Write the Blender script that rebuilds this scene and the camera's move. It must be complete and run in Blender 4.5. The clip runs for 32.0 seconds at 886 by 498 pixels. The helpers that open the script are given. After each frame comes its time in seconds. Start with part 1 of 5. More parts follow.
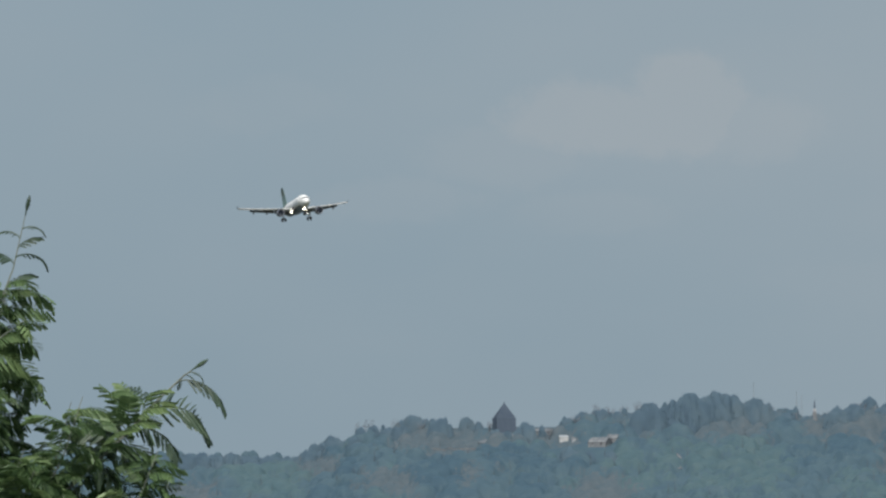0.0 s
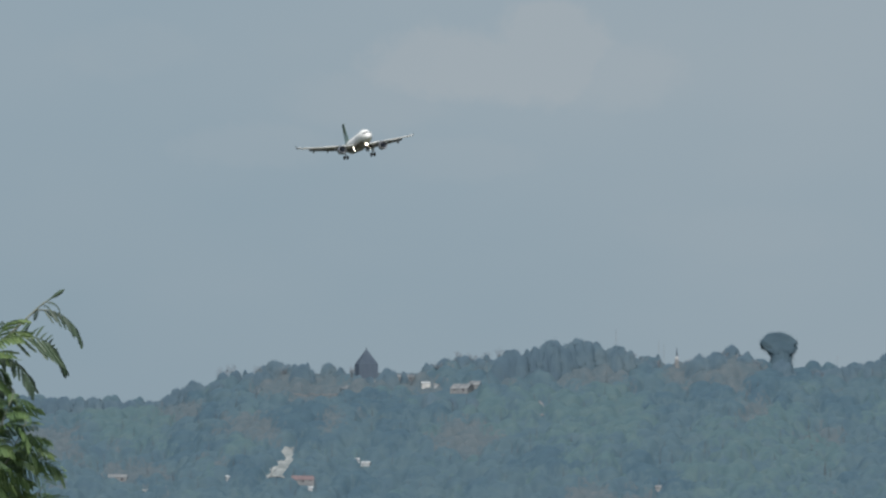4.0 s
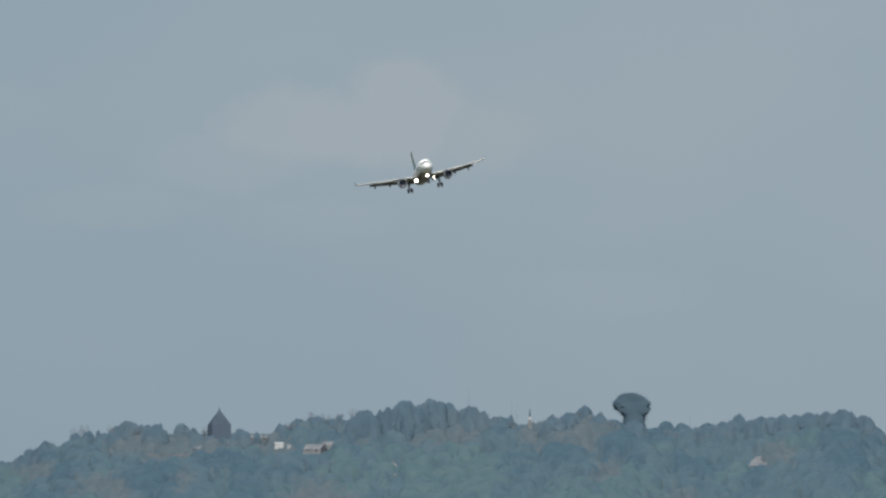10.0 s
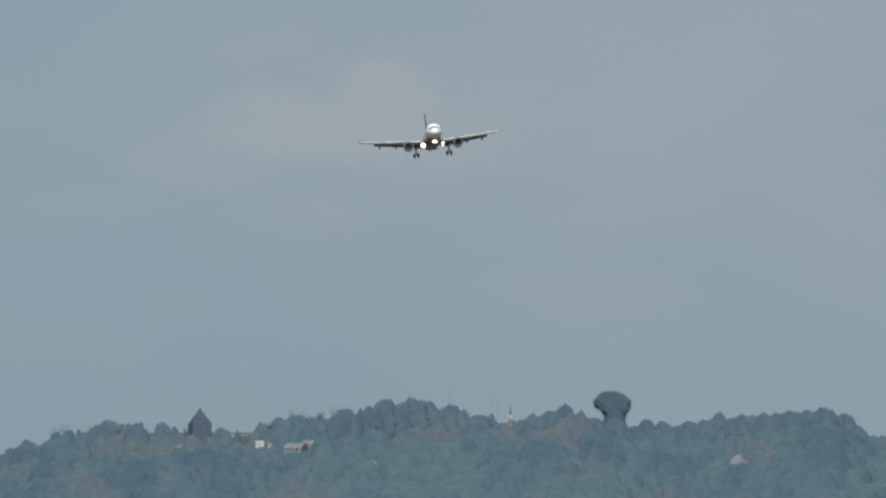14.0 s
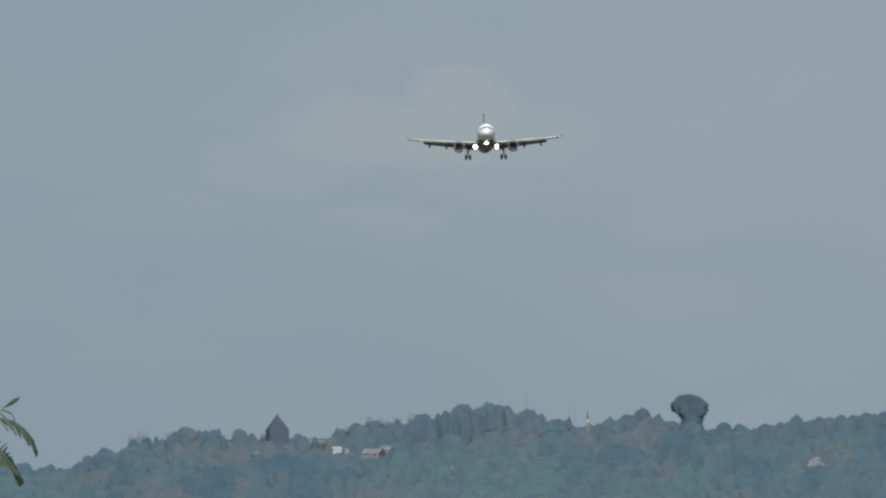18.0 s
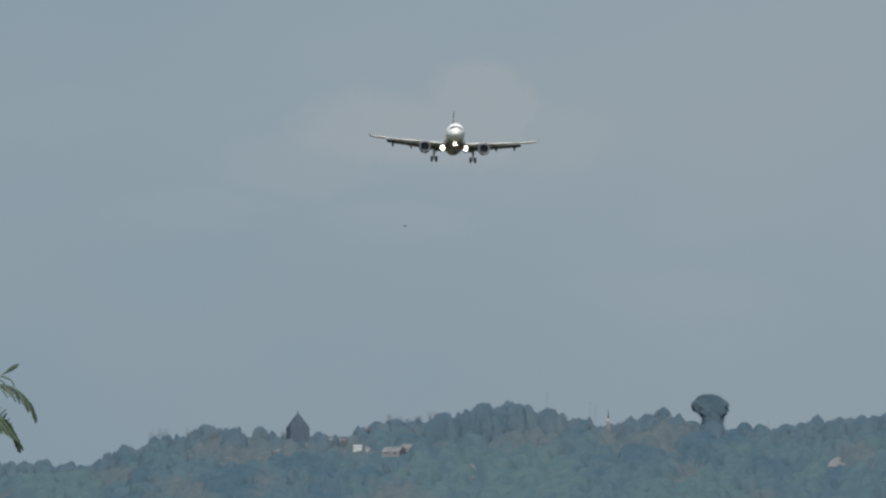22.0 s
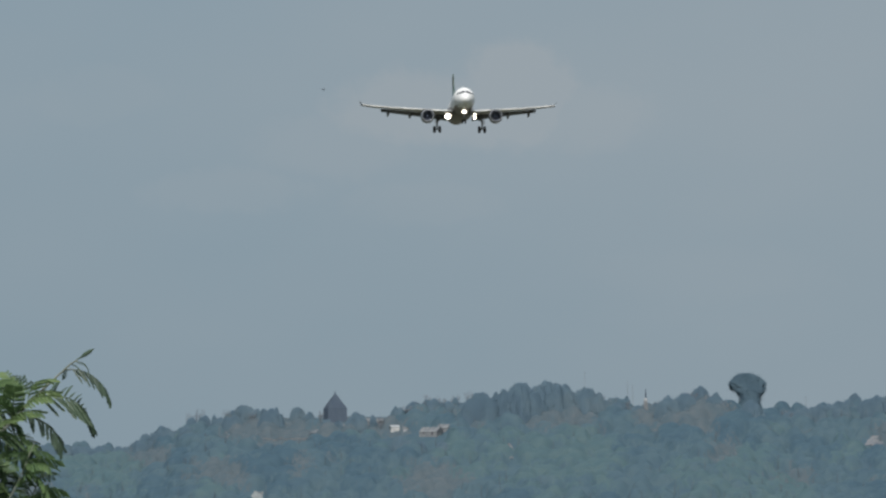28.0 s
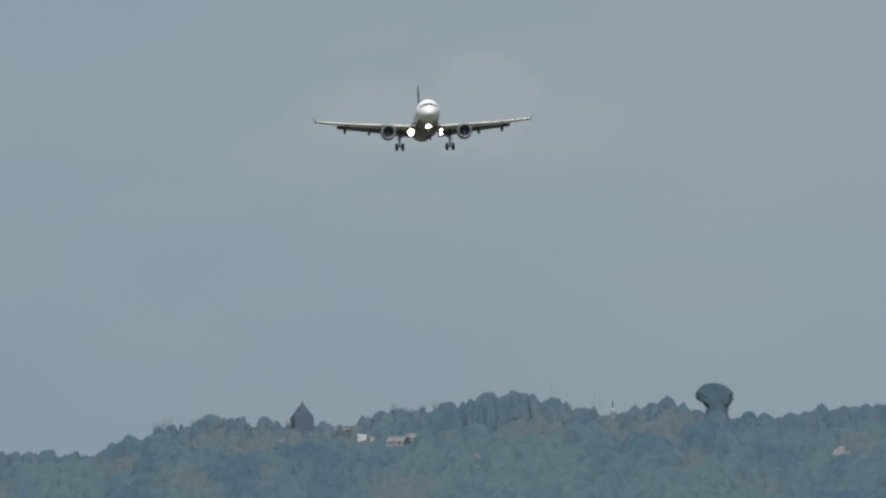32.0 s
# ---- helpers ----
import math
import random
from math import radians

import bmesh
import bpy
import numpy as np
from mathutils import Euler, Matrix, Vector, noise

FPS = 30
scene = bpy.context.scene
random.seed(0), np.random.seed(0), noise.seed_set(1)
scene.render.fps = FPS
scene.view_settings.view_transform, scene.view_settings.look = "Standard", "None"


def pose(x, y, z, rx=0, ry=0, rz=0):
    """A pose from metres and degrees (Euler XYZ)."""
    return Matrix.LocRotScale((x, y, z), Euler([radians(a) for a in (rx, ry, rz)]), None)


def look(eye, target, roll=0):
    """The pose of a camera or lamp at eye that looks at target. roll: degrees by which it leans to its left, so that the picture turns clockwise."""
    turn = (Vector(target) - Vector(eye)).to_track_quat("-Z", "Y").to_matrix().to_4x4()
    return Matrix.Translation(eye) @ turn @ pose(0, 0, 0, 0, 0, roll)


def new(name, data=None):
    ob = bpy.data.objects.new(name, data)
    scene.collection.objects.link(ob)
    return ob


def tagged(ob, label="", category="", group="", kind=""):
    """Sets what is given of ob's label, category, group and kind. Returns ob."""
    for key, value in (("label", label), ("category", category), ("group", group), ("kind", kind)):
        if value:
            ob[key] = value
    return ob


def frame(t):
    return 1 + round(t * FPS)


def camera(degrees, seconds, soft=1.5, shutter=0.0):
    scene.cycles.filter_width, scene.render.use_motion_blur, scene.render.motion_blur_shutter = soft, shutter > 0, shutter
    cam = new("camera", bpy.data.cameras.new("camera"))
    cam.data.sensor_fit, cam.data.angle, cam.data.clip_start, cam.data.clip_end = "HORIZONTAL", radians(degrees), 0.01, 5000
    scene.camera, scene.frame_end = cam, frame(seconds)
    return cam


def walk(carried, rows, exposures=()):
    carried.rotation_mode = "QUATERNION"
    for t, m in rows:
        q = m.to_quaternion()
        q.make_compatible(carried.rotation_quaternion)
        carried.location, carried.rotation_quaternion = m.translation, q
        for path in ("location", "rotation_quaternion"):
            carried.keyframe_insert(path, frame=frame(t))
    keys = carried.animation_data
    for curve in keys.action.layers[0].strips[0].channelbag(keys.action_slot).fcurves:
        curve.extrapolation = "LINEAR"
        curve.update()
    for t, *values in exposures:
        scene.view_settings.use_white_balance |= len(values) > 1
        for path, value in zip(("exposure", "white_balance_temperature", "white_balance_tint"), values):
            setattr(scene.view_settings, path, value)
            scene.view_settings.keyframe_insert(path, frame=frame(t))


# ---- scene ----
EYE = Vector((0.0, 0.0, 1.6))
TOP = 2.6                 # elevation of the tower's finial, degrees
RIDGE = 4750.0            # distance of the ridge, metres
UNIT = 0.17982            # the hill's plan unit at the ridge, metres


def bearing(az, el):
    """Unit direction at az degrees to the right of the tower and el degrees up."""
    a, e = radians(az), radians(el)
    return Vector((math.sin(a) * math.cos(e), math.cos(a) * math.cos(e), math.sin(e)))


def aim(az, el, roll):
    return look(EYE, EYE + bearing(az, el) * 1000, roll)


cam = camera(3.4, 32.0, soft=2.5)
walk(cam, [
    (0, aim(-0.2334, 3.1944, -0.12)),
    (0.5, aim(-0.1092, 3.2331, -0.09)),
    (1, aim(-0.0193, 3.1659, 0.18)),
    (1.5, aim(0.0605, 3.1435, 0.12)),
    (2, aim(0.1129, 3.0762, 0.04)),
    (2.5, aim(0.1639, 3.0103, 0.18)),
    (4.5, aim(0.3677, 2.9869, 0.13)),
    (5, aim(0.4689, 3.0492, 0.07)),
    (5.5, aim(0.5597, 3.0457, 0.17)),
    (6, aim(0.6288, 2.9722, 0.18)),
    (6.5, aim(0.6507, 3.0082, 0.06)),
    (7, aim(0.6647, 3.0401, 0.13)),
    (7.5, aim(0.6917, 3.0798, 0.07)),
    (8, aim(0.7121, 3.0842, 0.09)),
    (8.5, aim(0.7596, 3.1347, 0.22)),
    (9, aim(0.8144, 3.1907, 0.14)),
    (9.5, aim(0.8282, 3.2109, 0.22)),
    (10, aim(0.8570, 3.2218, 0.20)),
    (10.5, aim(0.9112, 3.1994, 0.07)),
    (11, aim(0.9641, 3.1781, 0.14)),
    (11.5, aim(1.0242, 3.1907, 0.25)),
    (12, aim(1.0588, 3.1662, 0.22)),
    (12.5, aim(1.0244, 3.1713, 0.29)),
    (13, aim(0.9876, 3.2227, 0.17)),
    (13.5, aim(0.9549, 3.2479, 0.27)),
    (14, aim(0.9324, 3.2164, 0.12)),
    (14.5, aim(0.8764, 3.1712, 0.08)),
    (15, aim(0.8122, 3.2019, 0.00)),
    (15.5, aim(0.7705, 3.2529, 0.13)),
    (17.5, aim(0.6684, 3.2287, -0.13)),
    (18, aim(0.6403, 3.2350, -0.28)),
    (18.5, aim(0.6230, 3.2351, -0.28)),
    (19, aim(0.5796, 3.2170, -0.34)),
    (19.5, aim(0.5480, 3.1921, -0.29)),
    (20, aim(0.5706, 3.2078, -0.31)),
    (20.5, aim(0.5918, 3.2012, -0.33)),
    (21, aim(0.5977, 3.2012, -0.32)),
    (21.5, aim(0.5894, 3.2316, -0.15)),
    (22, aim(0.5581, 3.2296, -0.02)),
    (22.5, aim(0.5207, 3.2145, -0.17)),
    (23, aim(0.5169, 3.1795, -0.22)),
    (23.5, aim(0.5292, 3.1618, -0.27)),
    (24, aim(0.5040, 3.1980, -0.23)),
    (24.5, aim(0.4900, 3.2407, -0.18)),
    (25, aim(0.4149, 3.2719, -0.28)),
    (25.5, aim(0.3811, 3.2518, -0.41)),
    (27.5, aim(0.4171, 3.1681, -0.34)),
    (28, aim(0.4168, 3.1535, -0.25)),
    (28.5, aim(0.4426, 3.1696, -0.44)),
    (29, aim(0.4659, 3.1629, -0.44)),
    (29.5, aim(0.4724, 3.1456, -0.24)),
    (30, aim(0.4953, 3.1256, -0.15)),
    (30.5, aim(0.4974, 3.1535, -0.08)),
    (31, aim(0.5322, 3.1894, -0.13)),
    (31.5, aim(0.5356, 3.1865, 0.05)),
    (32, aim(0.5426, 3.1894, -0.14)),
], exposures=[(0, -0.03), (2.5, -0.05), (4.5, 0.04), (5.5, 0.04), (7, -0.01), (10, 0.02), (11, -0.05), (13, -0.06), (19, -0.09), (28, -0.12), (32, -0.09)])

# ---- world and sun ----
SUN_EL, SUN_AZ = 56.0, 186.0     # azimuth clockwise from the view's direction
world = bpy.data.worlds.new("world")
scene.world = world
world.use_nodes = True
wn, wl = world.node_tree.nodes, world.node_tree.links
wn.clear()
sky = wn.new("ShaderNodeTexSky")
sky.sky_type = "NISHITA"
sky.sun_disc = False
sky.sun_elevation, sky.sun_rotation = radians(SUN_EL), radians(SUN_AZ)
sky.air_density, sky.dust_density, sky.ozone_density = 1.0, 2.5, 1.0
co = wn.new("ShaderNodeTexCoord")


def wmath(op, a, b=None, c=None, clamp=False):
    n = wn.new("ShaderNodeMath")
    n.operation, n.use_clamp = op, clamp
    for i, v in enumerate((a, b, c)):
        if v is None:
            continue
        if isinstance(v, (int, float)):
            n.inputs[i].default_value = v
        else:
            wl.new(v, n.inputs[i])
    return n.outputs[0]


def wnoise(scale, detail, vec, rough=0.5):
    n = wn.new("ShaderNodeTexNoise")
    n.inputs["Scale"].default_value, n.inputs["Detail"].default_value = scale, detail
    n.inputs["Roughness"].default_value = rough
    wl.new(vec, n.inputs["Vector"])
    return n.outputs["Fac"]


flat = wn.new("ShaderNodeMapping")
flat.inputs["Scale"].default_value = (1.0, 1.0, 2.2)
wl.new(co.outputs["Generated"], flat.inputs["Vector"])
veil = wnoise(38, 3, flat.outputs[0])
warp = wnoise(170, 4, co.outputs["Generated"], 0.6)
curl = wnoise(620, 4, co.outputs["Generated"], 0.65)


def puff(az, el, rx, rz):
    """A soft heap of cloud in the direction az, el (degrees), rx by rz degrees."""
    d = bearing(az, el)
    sub = wn.new("ShaderNodeVectorMath")
    sub.operation = "SUBTRACT"
    wl.new(co.outputs["Generated"], sub.inputs[0])
    sub.inputs[1].default_value = d
    mul = wn.new("ShaderNodeVectorMath")
    mul.operation = "MULTIPLY"
    wl.new(sub.outputs[0], mul.inputs[0])
    mul.inputs[1].default_value = (1 / radians(rx), 0.0, 1 / radians(rz))
    ln = wn.new("ShaderNodeVectorMath")
    ln.operation = "LENGTH"
    wl.new(mul.outputs[0], ln.inputs[0])
    edge = wmath("ADD", ln.outputs["Value"], wmath("MULTIPLY", wmath("SUBTRACT", warp, 0.5), 0.9))
    edge = wmath("ADD", edge, wmath("MULTIPLY", wmath("SUBTRACT", curl, 0.5), 0.7))
    r = wn.new("ShaderNodeMapRange")
    r.interpolation_type = "SMOOTHSTEP"
    wl.new(edge, r.inputs["Value"])
    r.inputs["From Min"].default_value, r.inputs["From Max"].default_value = 1.12, 0.55
    return r.outputs["Result"]


heap = wmath("MAXIMUM", puff(0.72, 3.775, 0.25, 0.18), wmath("MULTIPLY", puff(0.29, 3.70, 0.36, 0.15), 0.85))
heap = wmath("MAXIMUM", heap, wmath("MULTIPLY", puff(0.52, 3.68, 0.42, 0.15), 0.9))
for az_, el_, rx_, rz_, thick_ in ((-0.02, 3.55, 0.36, 0.14, 0.28), (0.98, 3.66, 0.30, 0.15, 0.40), (-0.42, 3.38, 0.40, 0.10, 0.30), (0.36, 3.33, 0.34, 0.09, 0.22), (1.45, 3.05, 0.5, 0.12, 0.12), (-0.9, 3.75, 0.3, 0.12, 0.2)):
    heap = wmath("MAXIMUM", heap, wmath("MULTIPLY", puff(az_, el_, rx_, rz_), thick_))
heap = wmath("MULTIPLY", heap, 0.54)
mist = wmath("ADD", wmath("MULTIPLY", wmath("SUBTRACT", veil, 0.5), 0.55), 0.32)
axes = wn.new("ShaderNodeSeparateXYZ")
wl.new(co.outputs["Generated"], axes.inputs[0])
drift = wmath("MULTIPLY_ADD", axes.outputs["X"], 7.0, 0.02)      # the haze thickens to the right
drift = wmath("MINIMUM", wmath("MAXIMUM", drift, -0.10), 0.20)
rise_ = wmath("MULTIPLY_ADD", axes.outputs["Z"], 14.0, -0.81)      # and thins towards the horizon
rise_ = wmath("MINIMUM", wmath("MAXIMUM", rise_, -0.13), 0.08)
cover = wmath("ADD", wmath("ADD", wmath("ADD", mist, drift), rise_), heap, clamp=True)
base = wn.new("ShaderNodeMix")
base.data_type = "RGBA"
base.inputs["Factor"].default_value = 0.80
wl.new(sky.outputs["Color"], base.inputs["A"])
base.inputs["B"].default_value = (1.97, 2.81, 3.56, 1)     # thin high overcast
mixc = wn.new("ShaderNodeMix")
mixc.data_type = "RGBA"
wl.new(cover, mixc.inputs["Factor"])
wl.new(base.outputs["Result"], mixc.inputs["A"])
mixc.inputs["B"].default_value = (2.94, 3.42, 3.78, 1)      # haze and cloud
bg = wn.new("ShaderNodeBackground")
bg.inputs["Strength"].default_value = 0.115
wl.new(mixc.outputs["Result"], bg.inputs["Color"])
wl.new(bg.outputs[0], wn.new("ShaderNodeOutputWorld").inputs["Surface"])

sun = new("sun", bpy.data.lights.new("sun", "SUN"))
sun.data.energy, sun.data.angle, sun.data.color = 4.4, radians(9.0), (1.0, 0.97, 0.925)
sa, se = radians(SUN_AZ), radians(SUN_EL)
sun_from = Vector((math.sin(sa) * math.cos(se), math.cos(sa) * math.cos(se), math.sin(se)))
sun.matrix_world = look(sun_from * 100, (0, 0, 0))


# ---- materials ----
def material(name, colors, rough=0.6, metal=0.0, scale=1.0, detail=4, bump=0.0, bump_scale=None, spec=0.5, through_light=0.0, coat=0.0, spread=(0.35, 0.65), own=0.0, grain=0.5, each=0.0):
    """Principled surface whose colour wanders between colors by noise of that scale; through_light: share of light let through (leaves)."""
    m = bpy.data.materials.new(name)
    m.use_nodes = True
    n, l = m.node_tree.nodes, m.node_tree.links
    b = n["Principled BSDF"]
    b.inputs["Roughness"].default_value, b.inputs["Metallic"].default_value = rough, metal
    b.inputs["Specular IOR Level"].default_value, b.inputs["Coat Weight"].default_value = spec, coat
    tc = n.new("ShaderNodeTexCoord")
    geo = n.new("ShaderNodeNewGeometry")
    t = n.new("ShaderNodeTexNoise")
    t.inputs["Scale"].default_value, t.inputs["Detail"].default_value = scale, detail
    t.inputs["Roughness"].default_value = grain
    l.new(tc.outputs["Object"], t.inputs["Vector"])
    fac = t.outputs["Fac"]
    if own:
        mm = n.new("ShaderNodeMath")
        mm.operation = "MULTIPLY_ADD"
        l.new(geo.outputs["Random Per Island"], mm.inputs[0])
        mm.inputs[1].default_value = own
        sh = n.new("ShaderNodeMath")
        sh.operation = "SUBTRACT"
        l.new(fac, sh.inputs[0])
        sh.inputs[1].default_value = own / 2
        l.new(sh.outputs[0], mm.inputs[2])
        fac = mm.outputs[0]
    if each:
        oi = n.new("ShaderNodeObjectInfo")
        mo = n.new("ShaderNodeMath")
        mo.operation = "MULTIPLY_ADD"
        l.new(oi.outputs["Random"], mo.inputs[0])
        mo.inputs[1].default_value = each
        so = n.new("ShaderNodeMath")
        so.operation = "SUBTRACT"
        l.new(fac, so.inputs[0])
        so.inputs[1].default_value = each / 2
        l.new(so.outputs[0], mo.inputs[2])
        fac = mo.outputs[0]
    ramp = n.new("ShaderNodeValToRGB")
    el = ramp.color_ramp.elements
    for i, c in enumerate(colors):
        p = spread[0] + (spread[1] - spread[0]) * i / max(1, len(colors) - 1)
        e = el[i] if i < 2 else el.new(p)
        e.position, e.color = p, (*c, 1)
    l.new(fac, ramp.inputs["Fac"])
    l.new(ramp.outputs["Color"], b.inputs["Base Color"])
    if bump:
        t2 = n.new("ShaderNodeTexNoise")
        t2.inputs["Scale"].default_value, t2.inputs["Detail"].default_value = bump_scale or scale * 6, 5
        l.new(tc.outputs["Object"], t2.inputs["Vector"])
        bp = n.new("ShaderNodeBump")
        bp.inputs["Strength"].default_value = bump
        l.new(t2.outputs["Fac"], bp.inputs["Height"])
        l.new(bp.outputs["Normal"], b.inputs["Normal"])
    if through_light:
        tr = n.new("ShaderNodeBsdfTranslucent")
        l.new(ramp.outputs["Color"], tr.inputs["Color"])
        mx = n.new("ShaderNodeMixShader")
        mx.inputs[0].default_value = through_light
        l.new(b.outputs[0], mx.inputs[1])
        l.new(tr.outputs[0], mx.inputs[2])
        l.new(mx.outputs[0], n["Material Output"].inputs["Surface"])
    return m


def lamp_material(name, color, strength):
    m = bpy.data.materials.new(name)
    m.use_nodes = True
    b = m.node_tree.nodes["Principled BSDF"]
    b.inputs["Emission Color"].default_value = (*color, 1)
    b.inputs["Emission Strength"].default_value = strength
    b.inputs["Base Color"].default_value = (0.8, 0.8, 0.8, 1)
    return m


M_GROUND = material("dry_ground", [(0.062, 0.076, 0.050), (0.085, 0.088, 0.060), (0.115, 0.108, 0.074)], 0.95, scale=0.03, detail=6, bump=0.2, bump_scale=0.4)
# Brown bank tinted blue-grey: distance haze is mixed into its colour.
M_HAZED_BANK = material("bare_bank", [(0.105, 0.140, 0.172), (0.132, 0.156, 0.178), (0.158, 0.168, 0.182)], 0.95, scale=0.2, detail=6, bump=0.2, bump_scale=0.8)
# Hill foliage: the haze of distance is mixed into these base colours.
M_HAZED_WOODS = material("woods", [(0.056, 0.098, 0.132), (0.066, 0.112, 0.141), (0.078, 0.123, 0.145)], 0.75, spec=0.2, grain=0.6, scale=0.16, detail=5, spread=(0.3, 0.7), own=0.04, through_light=0.12)
M_DUSK = material("hazed_evergreen", [(0.047, 0.087, 0.121), (0.054, 0.098, 0.131), (0.063, 0.109, 0.138)], 0.75, spec=0.2, grain=0.6, scale=0.16, detail=5, spread=(0.3, 0.7), own=0.04, through_light=0.12)
M_DRY = material("hazed_thicket", [(0.074, 0.109, 0.133), (0.090, 0.120, 0.140), (0.110, 0.133, 0.148)], 0.85, spec=0.1, grain=0.65, scale=0.22, detail=5, spread=(0.3, 0.7), own=0.10, through_light=0.12)
M_FRESH = material("hazed_green", [(0.063, 0.111, 0.131), (0.072, 0.122, 0.139), (0.085, 0.132, 0.142)], 0.75, spec=0.2, grain=0.6, scale=0.16, detail=5, spread=(0.3, 0.7), own=0.04, through_light=0.12)
# Ridge trees carry haze too, painted as blue in the foliage colour.
M_MOUND = material("hazed_bushes", [(0.069, 0.112, 0.150), (0.079, 0.125, 0.161), (0.092, 0.135, 0.165)], 0.75, spec=0.2, scale=0.2, detail=5, own=0.04, each=0.2, through_light=0.1)
M_AIRY = material("hazed_crown", [(0.062, 0.101, 0.132), (0.070, 0.112, 0.143), (0.081, 0.122, 0.149)], 0.75, spec=0.1, scale=0.2, detail=4, own=0.06, each=0.2, through_light=0.2)
# Brown twigs paled and cooled: distance haze is in their colour.
M_TWIG = material("hazed_twigs", [(0.17, 0.19, 0.22), (0.22, 0.235, 0.25)], 0.9, spec=0.1, scale=0.8, own=0.1)
# Pinkish weathered rock, cooled by haze put into its colour.
M_HAZED_ROCK = material("weathered_rock", [(0.12, 0.135, 0.155), (0.16, 0.17, 0.185), (0.20, 0.205, 0.215)], 0.95, scale=0.5, detail=6, bump=0.4, bump_scale=1.5)
# Bark turned blue-grey, with the haze of distance held in the colour.
M_BARK_HAZED = material("hazed_bark", [(0.075, 0.09, 0.105), (0.105, 0.115, 0.125)], 0.9, scale=2.0)
# Tower colours lifted and tinted blue: distance haze is painted in.
M_TOWER_WALL = material("hazed_brick", [(0.085, 0.112, 0.150), (0.098, 0.127, 0.166)], 0.9, spec=0.2, scale=0.9, detail=6, bump=0.3)
M_TOWER_ROOF = material("hazed_slate", [(0.054, 0.074, 0.103), (0.067, 0.088, 0.116)], 0.9, spec=0.15, scale=0.7, detail=6, bump=0.3)
M_WHITE_WALL = material("whitewash", [(0.27, 0.29, 0.305), (0.38, 0.395, 0.405)], 0.85, scale=0.6, detail=5)
M_LIME_WALL = material("fresh_limewash", [(0.42, 0.425, 0.42), (0.54, 0.54, 0.52)], 0.85, scale=0.6, detail=5)
M_PINK_WALL = material("faded_plaster", [(0.17, 0.18, 0.19), (0.23, 0.235, 0.24)], 0.85, scale=0.5, detail=5)
M_TIN_ROOF = material("tin_roof", [(0.13, 0.14, 0.15), (0.18, 0.19, 0.195)], 0.6, scale=0.5, detail=5)
M_TILE_ROOF = material("clay_tile_roof", [(0.12, 0.092, 0.10), (0.165, 0.12, 0.125)], 0.85, scale=0.8, detail=5)
M_PALE_ROOF = material("pale_roof", [(0.105, 0.12, 0.135), (0.145, 0.156, 0.166), (0.20, 0.206, 0.21)], 0.85, scale=0.7, detail=5)
M_ROCK = material("quarry_rock", [(0.13, 0.15, 0.155), (0.19, 0.21, 0.215), (0.26, 0.275, 0.27)], 0.95, scale=0.35, detail=7, bump=0.5, bump_scale=1.5)
M_DARK = material("dark_opening", [(0.02, 0.02, 0.022), (0.035, 0.035, 0.037)], 0.4, scale=2.0)
M_MAST = material("mast_steel", [(0.26, 0.30, 0.34), (0.32, 0.36, 0.39)], 0.7, 0.1, scale=1.0)

M_WHITE = material("aircraft_white", [(0.74, 0.738, 0.725), (0.80, 0.795, 0.775)], 0.5, scale=0.35, detail=5, spec=0.3)
M_WING = material("wing_grey", [(0.43, 0.427, 0.415), (0.49, 0.485, 0.47)], 0.45, scale=0.5, detail=5)
M_LEADING = material("polished_edge", [(0.70, 0.69, 0.66), (0.76, 0.75, 0.72)], 0.4, 0.0, scale=0.8)
M_FLAP = material("flap_grey", [(0.085, 0.09, 0.098), (0.12, 0.124, 0.13)], 0.5, scale=0.8, detail=5)
M_GREEN = material("livery_green", [(0.055, 0.105, 0.075), (0.07, 0.125, 0.09)], 0.35, scale=0.4, coat=0.3)
# Shade under the fuselage, put into the paint; also on small parts.
M_BELLY = material("belly_shade", [(0.085, 0.073, 0.062), (0.115, 0.10, 0.086)], 0.4, scale=0.6, detail=5)
M_NACELLE = material("nacelle_paint", [(0.13, 0.145, 0.18), (0.17, 0.185, 0.22)], 0.35, scale=0.7, coat=0.2)
M_LIP = material("intake_lip", [(0.24, 0.25, 0.28), (0.32, 0.33, 0.35)], 0.45, 0.3, scale=1.0)
M_FAN = material("fan_titanium", [(0.14, 0.16, 0.21), (0.19, 0.21, 0.26)], 0.45, 0.1, scale=2.0)
M_GLASS = material("cockpit_glass", [(0.012, 0.014, 0.018), (0.02, 0.022, 0.026)], 0.1, scale=1.0)
M_TYRE = material("tyre_rubber", [(0.018, 0.018, 0.019), (0.032, 0.031, 0.030)], 0.85, scale=4.0, bump=0.2)
M_STRUT = material("gear_strut", [(0.16, 0.16, 0.165), (0.24, 0.24, 0.24)], 0.45, 0.4, scale=3.0)
M_LAMP = lamp_material("landing_lamp", (1.0, 0.92, 0.78), 11.0)

M_LEAF = material("leaf", [(0.048, 0.094, 0.036), (0.114, 0.188, 0.074), (0.205, 0.290, 0.122)], 0.5, scale=3.0, detail=3, own=0.2, each=0.35, through_light=0.3, spread=(0.3, 0.7))
# Darker copy of the leaf: the outer sprays' backlit shade, set by colour.
M_BACKLIT_LEAF = material("backlit_leaf", [(0.034, 0.064, 0.042), (0.067, 0.110, 0.068), (0.118, 0.166, 0.104)], 0.5, scale=3.0, detail=3, own=0.2, each=0.3, through_light=0.3, spread=(0.3, 0.7))
M_STEM = material("young_stem", [(0.15, 0.17, 0.14), (0.21, 0.23, 0.19)], 0.8, scale=14.0)
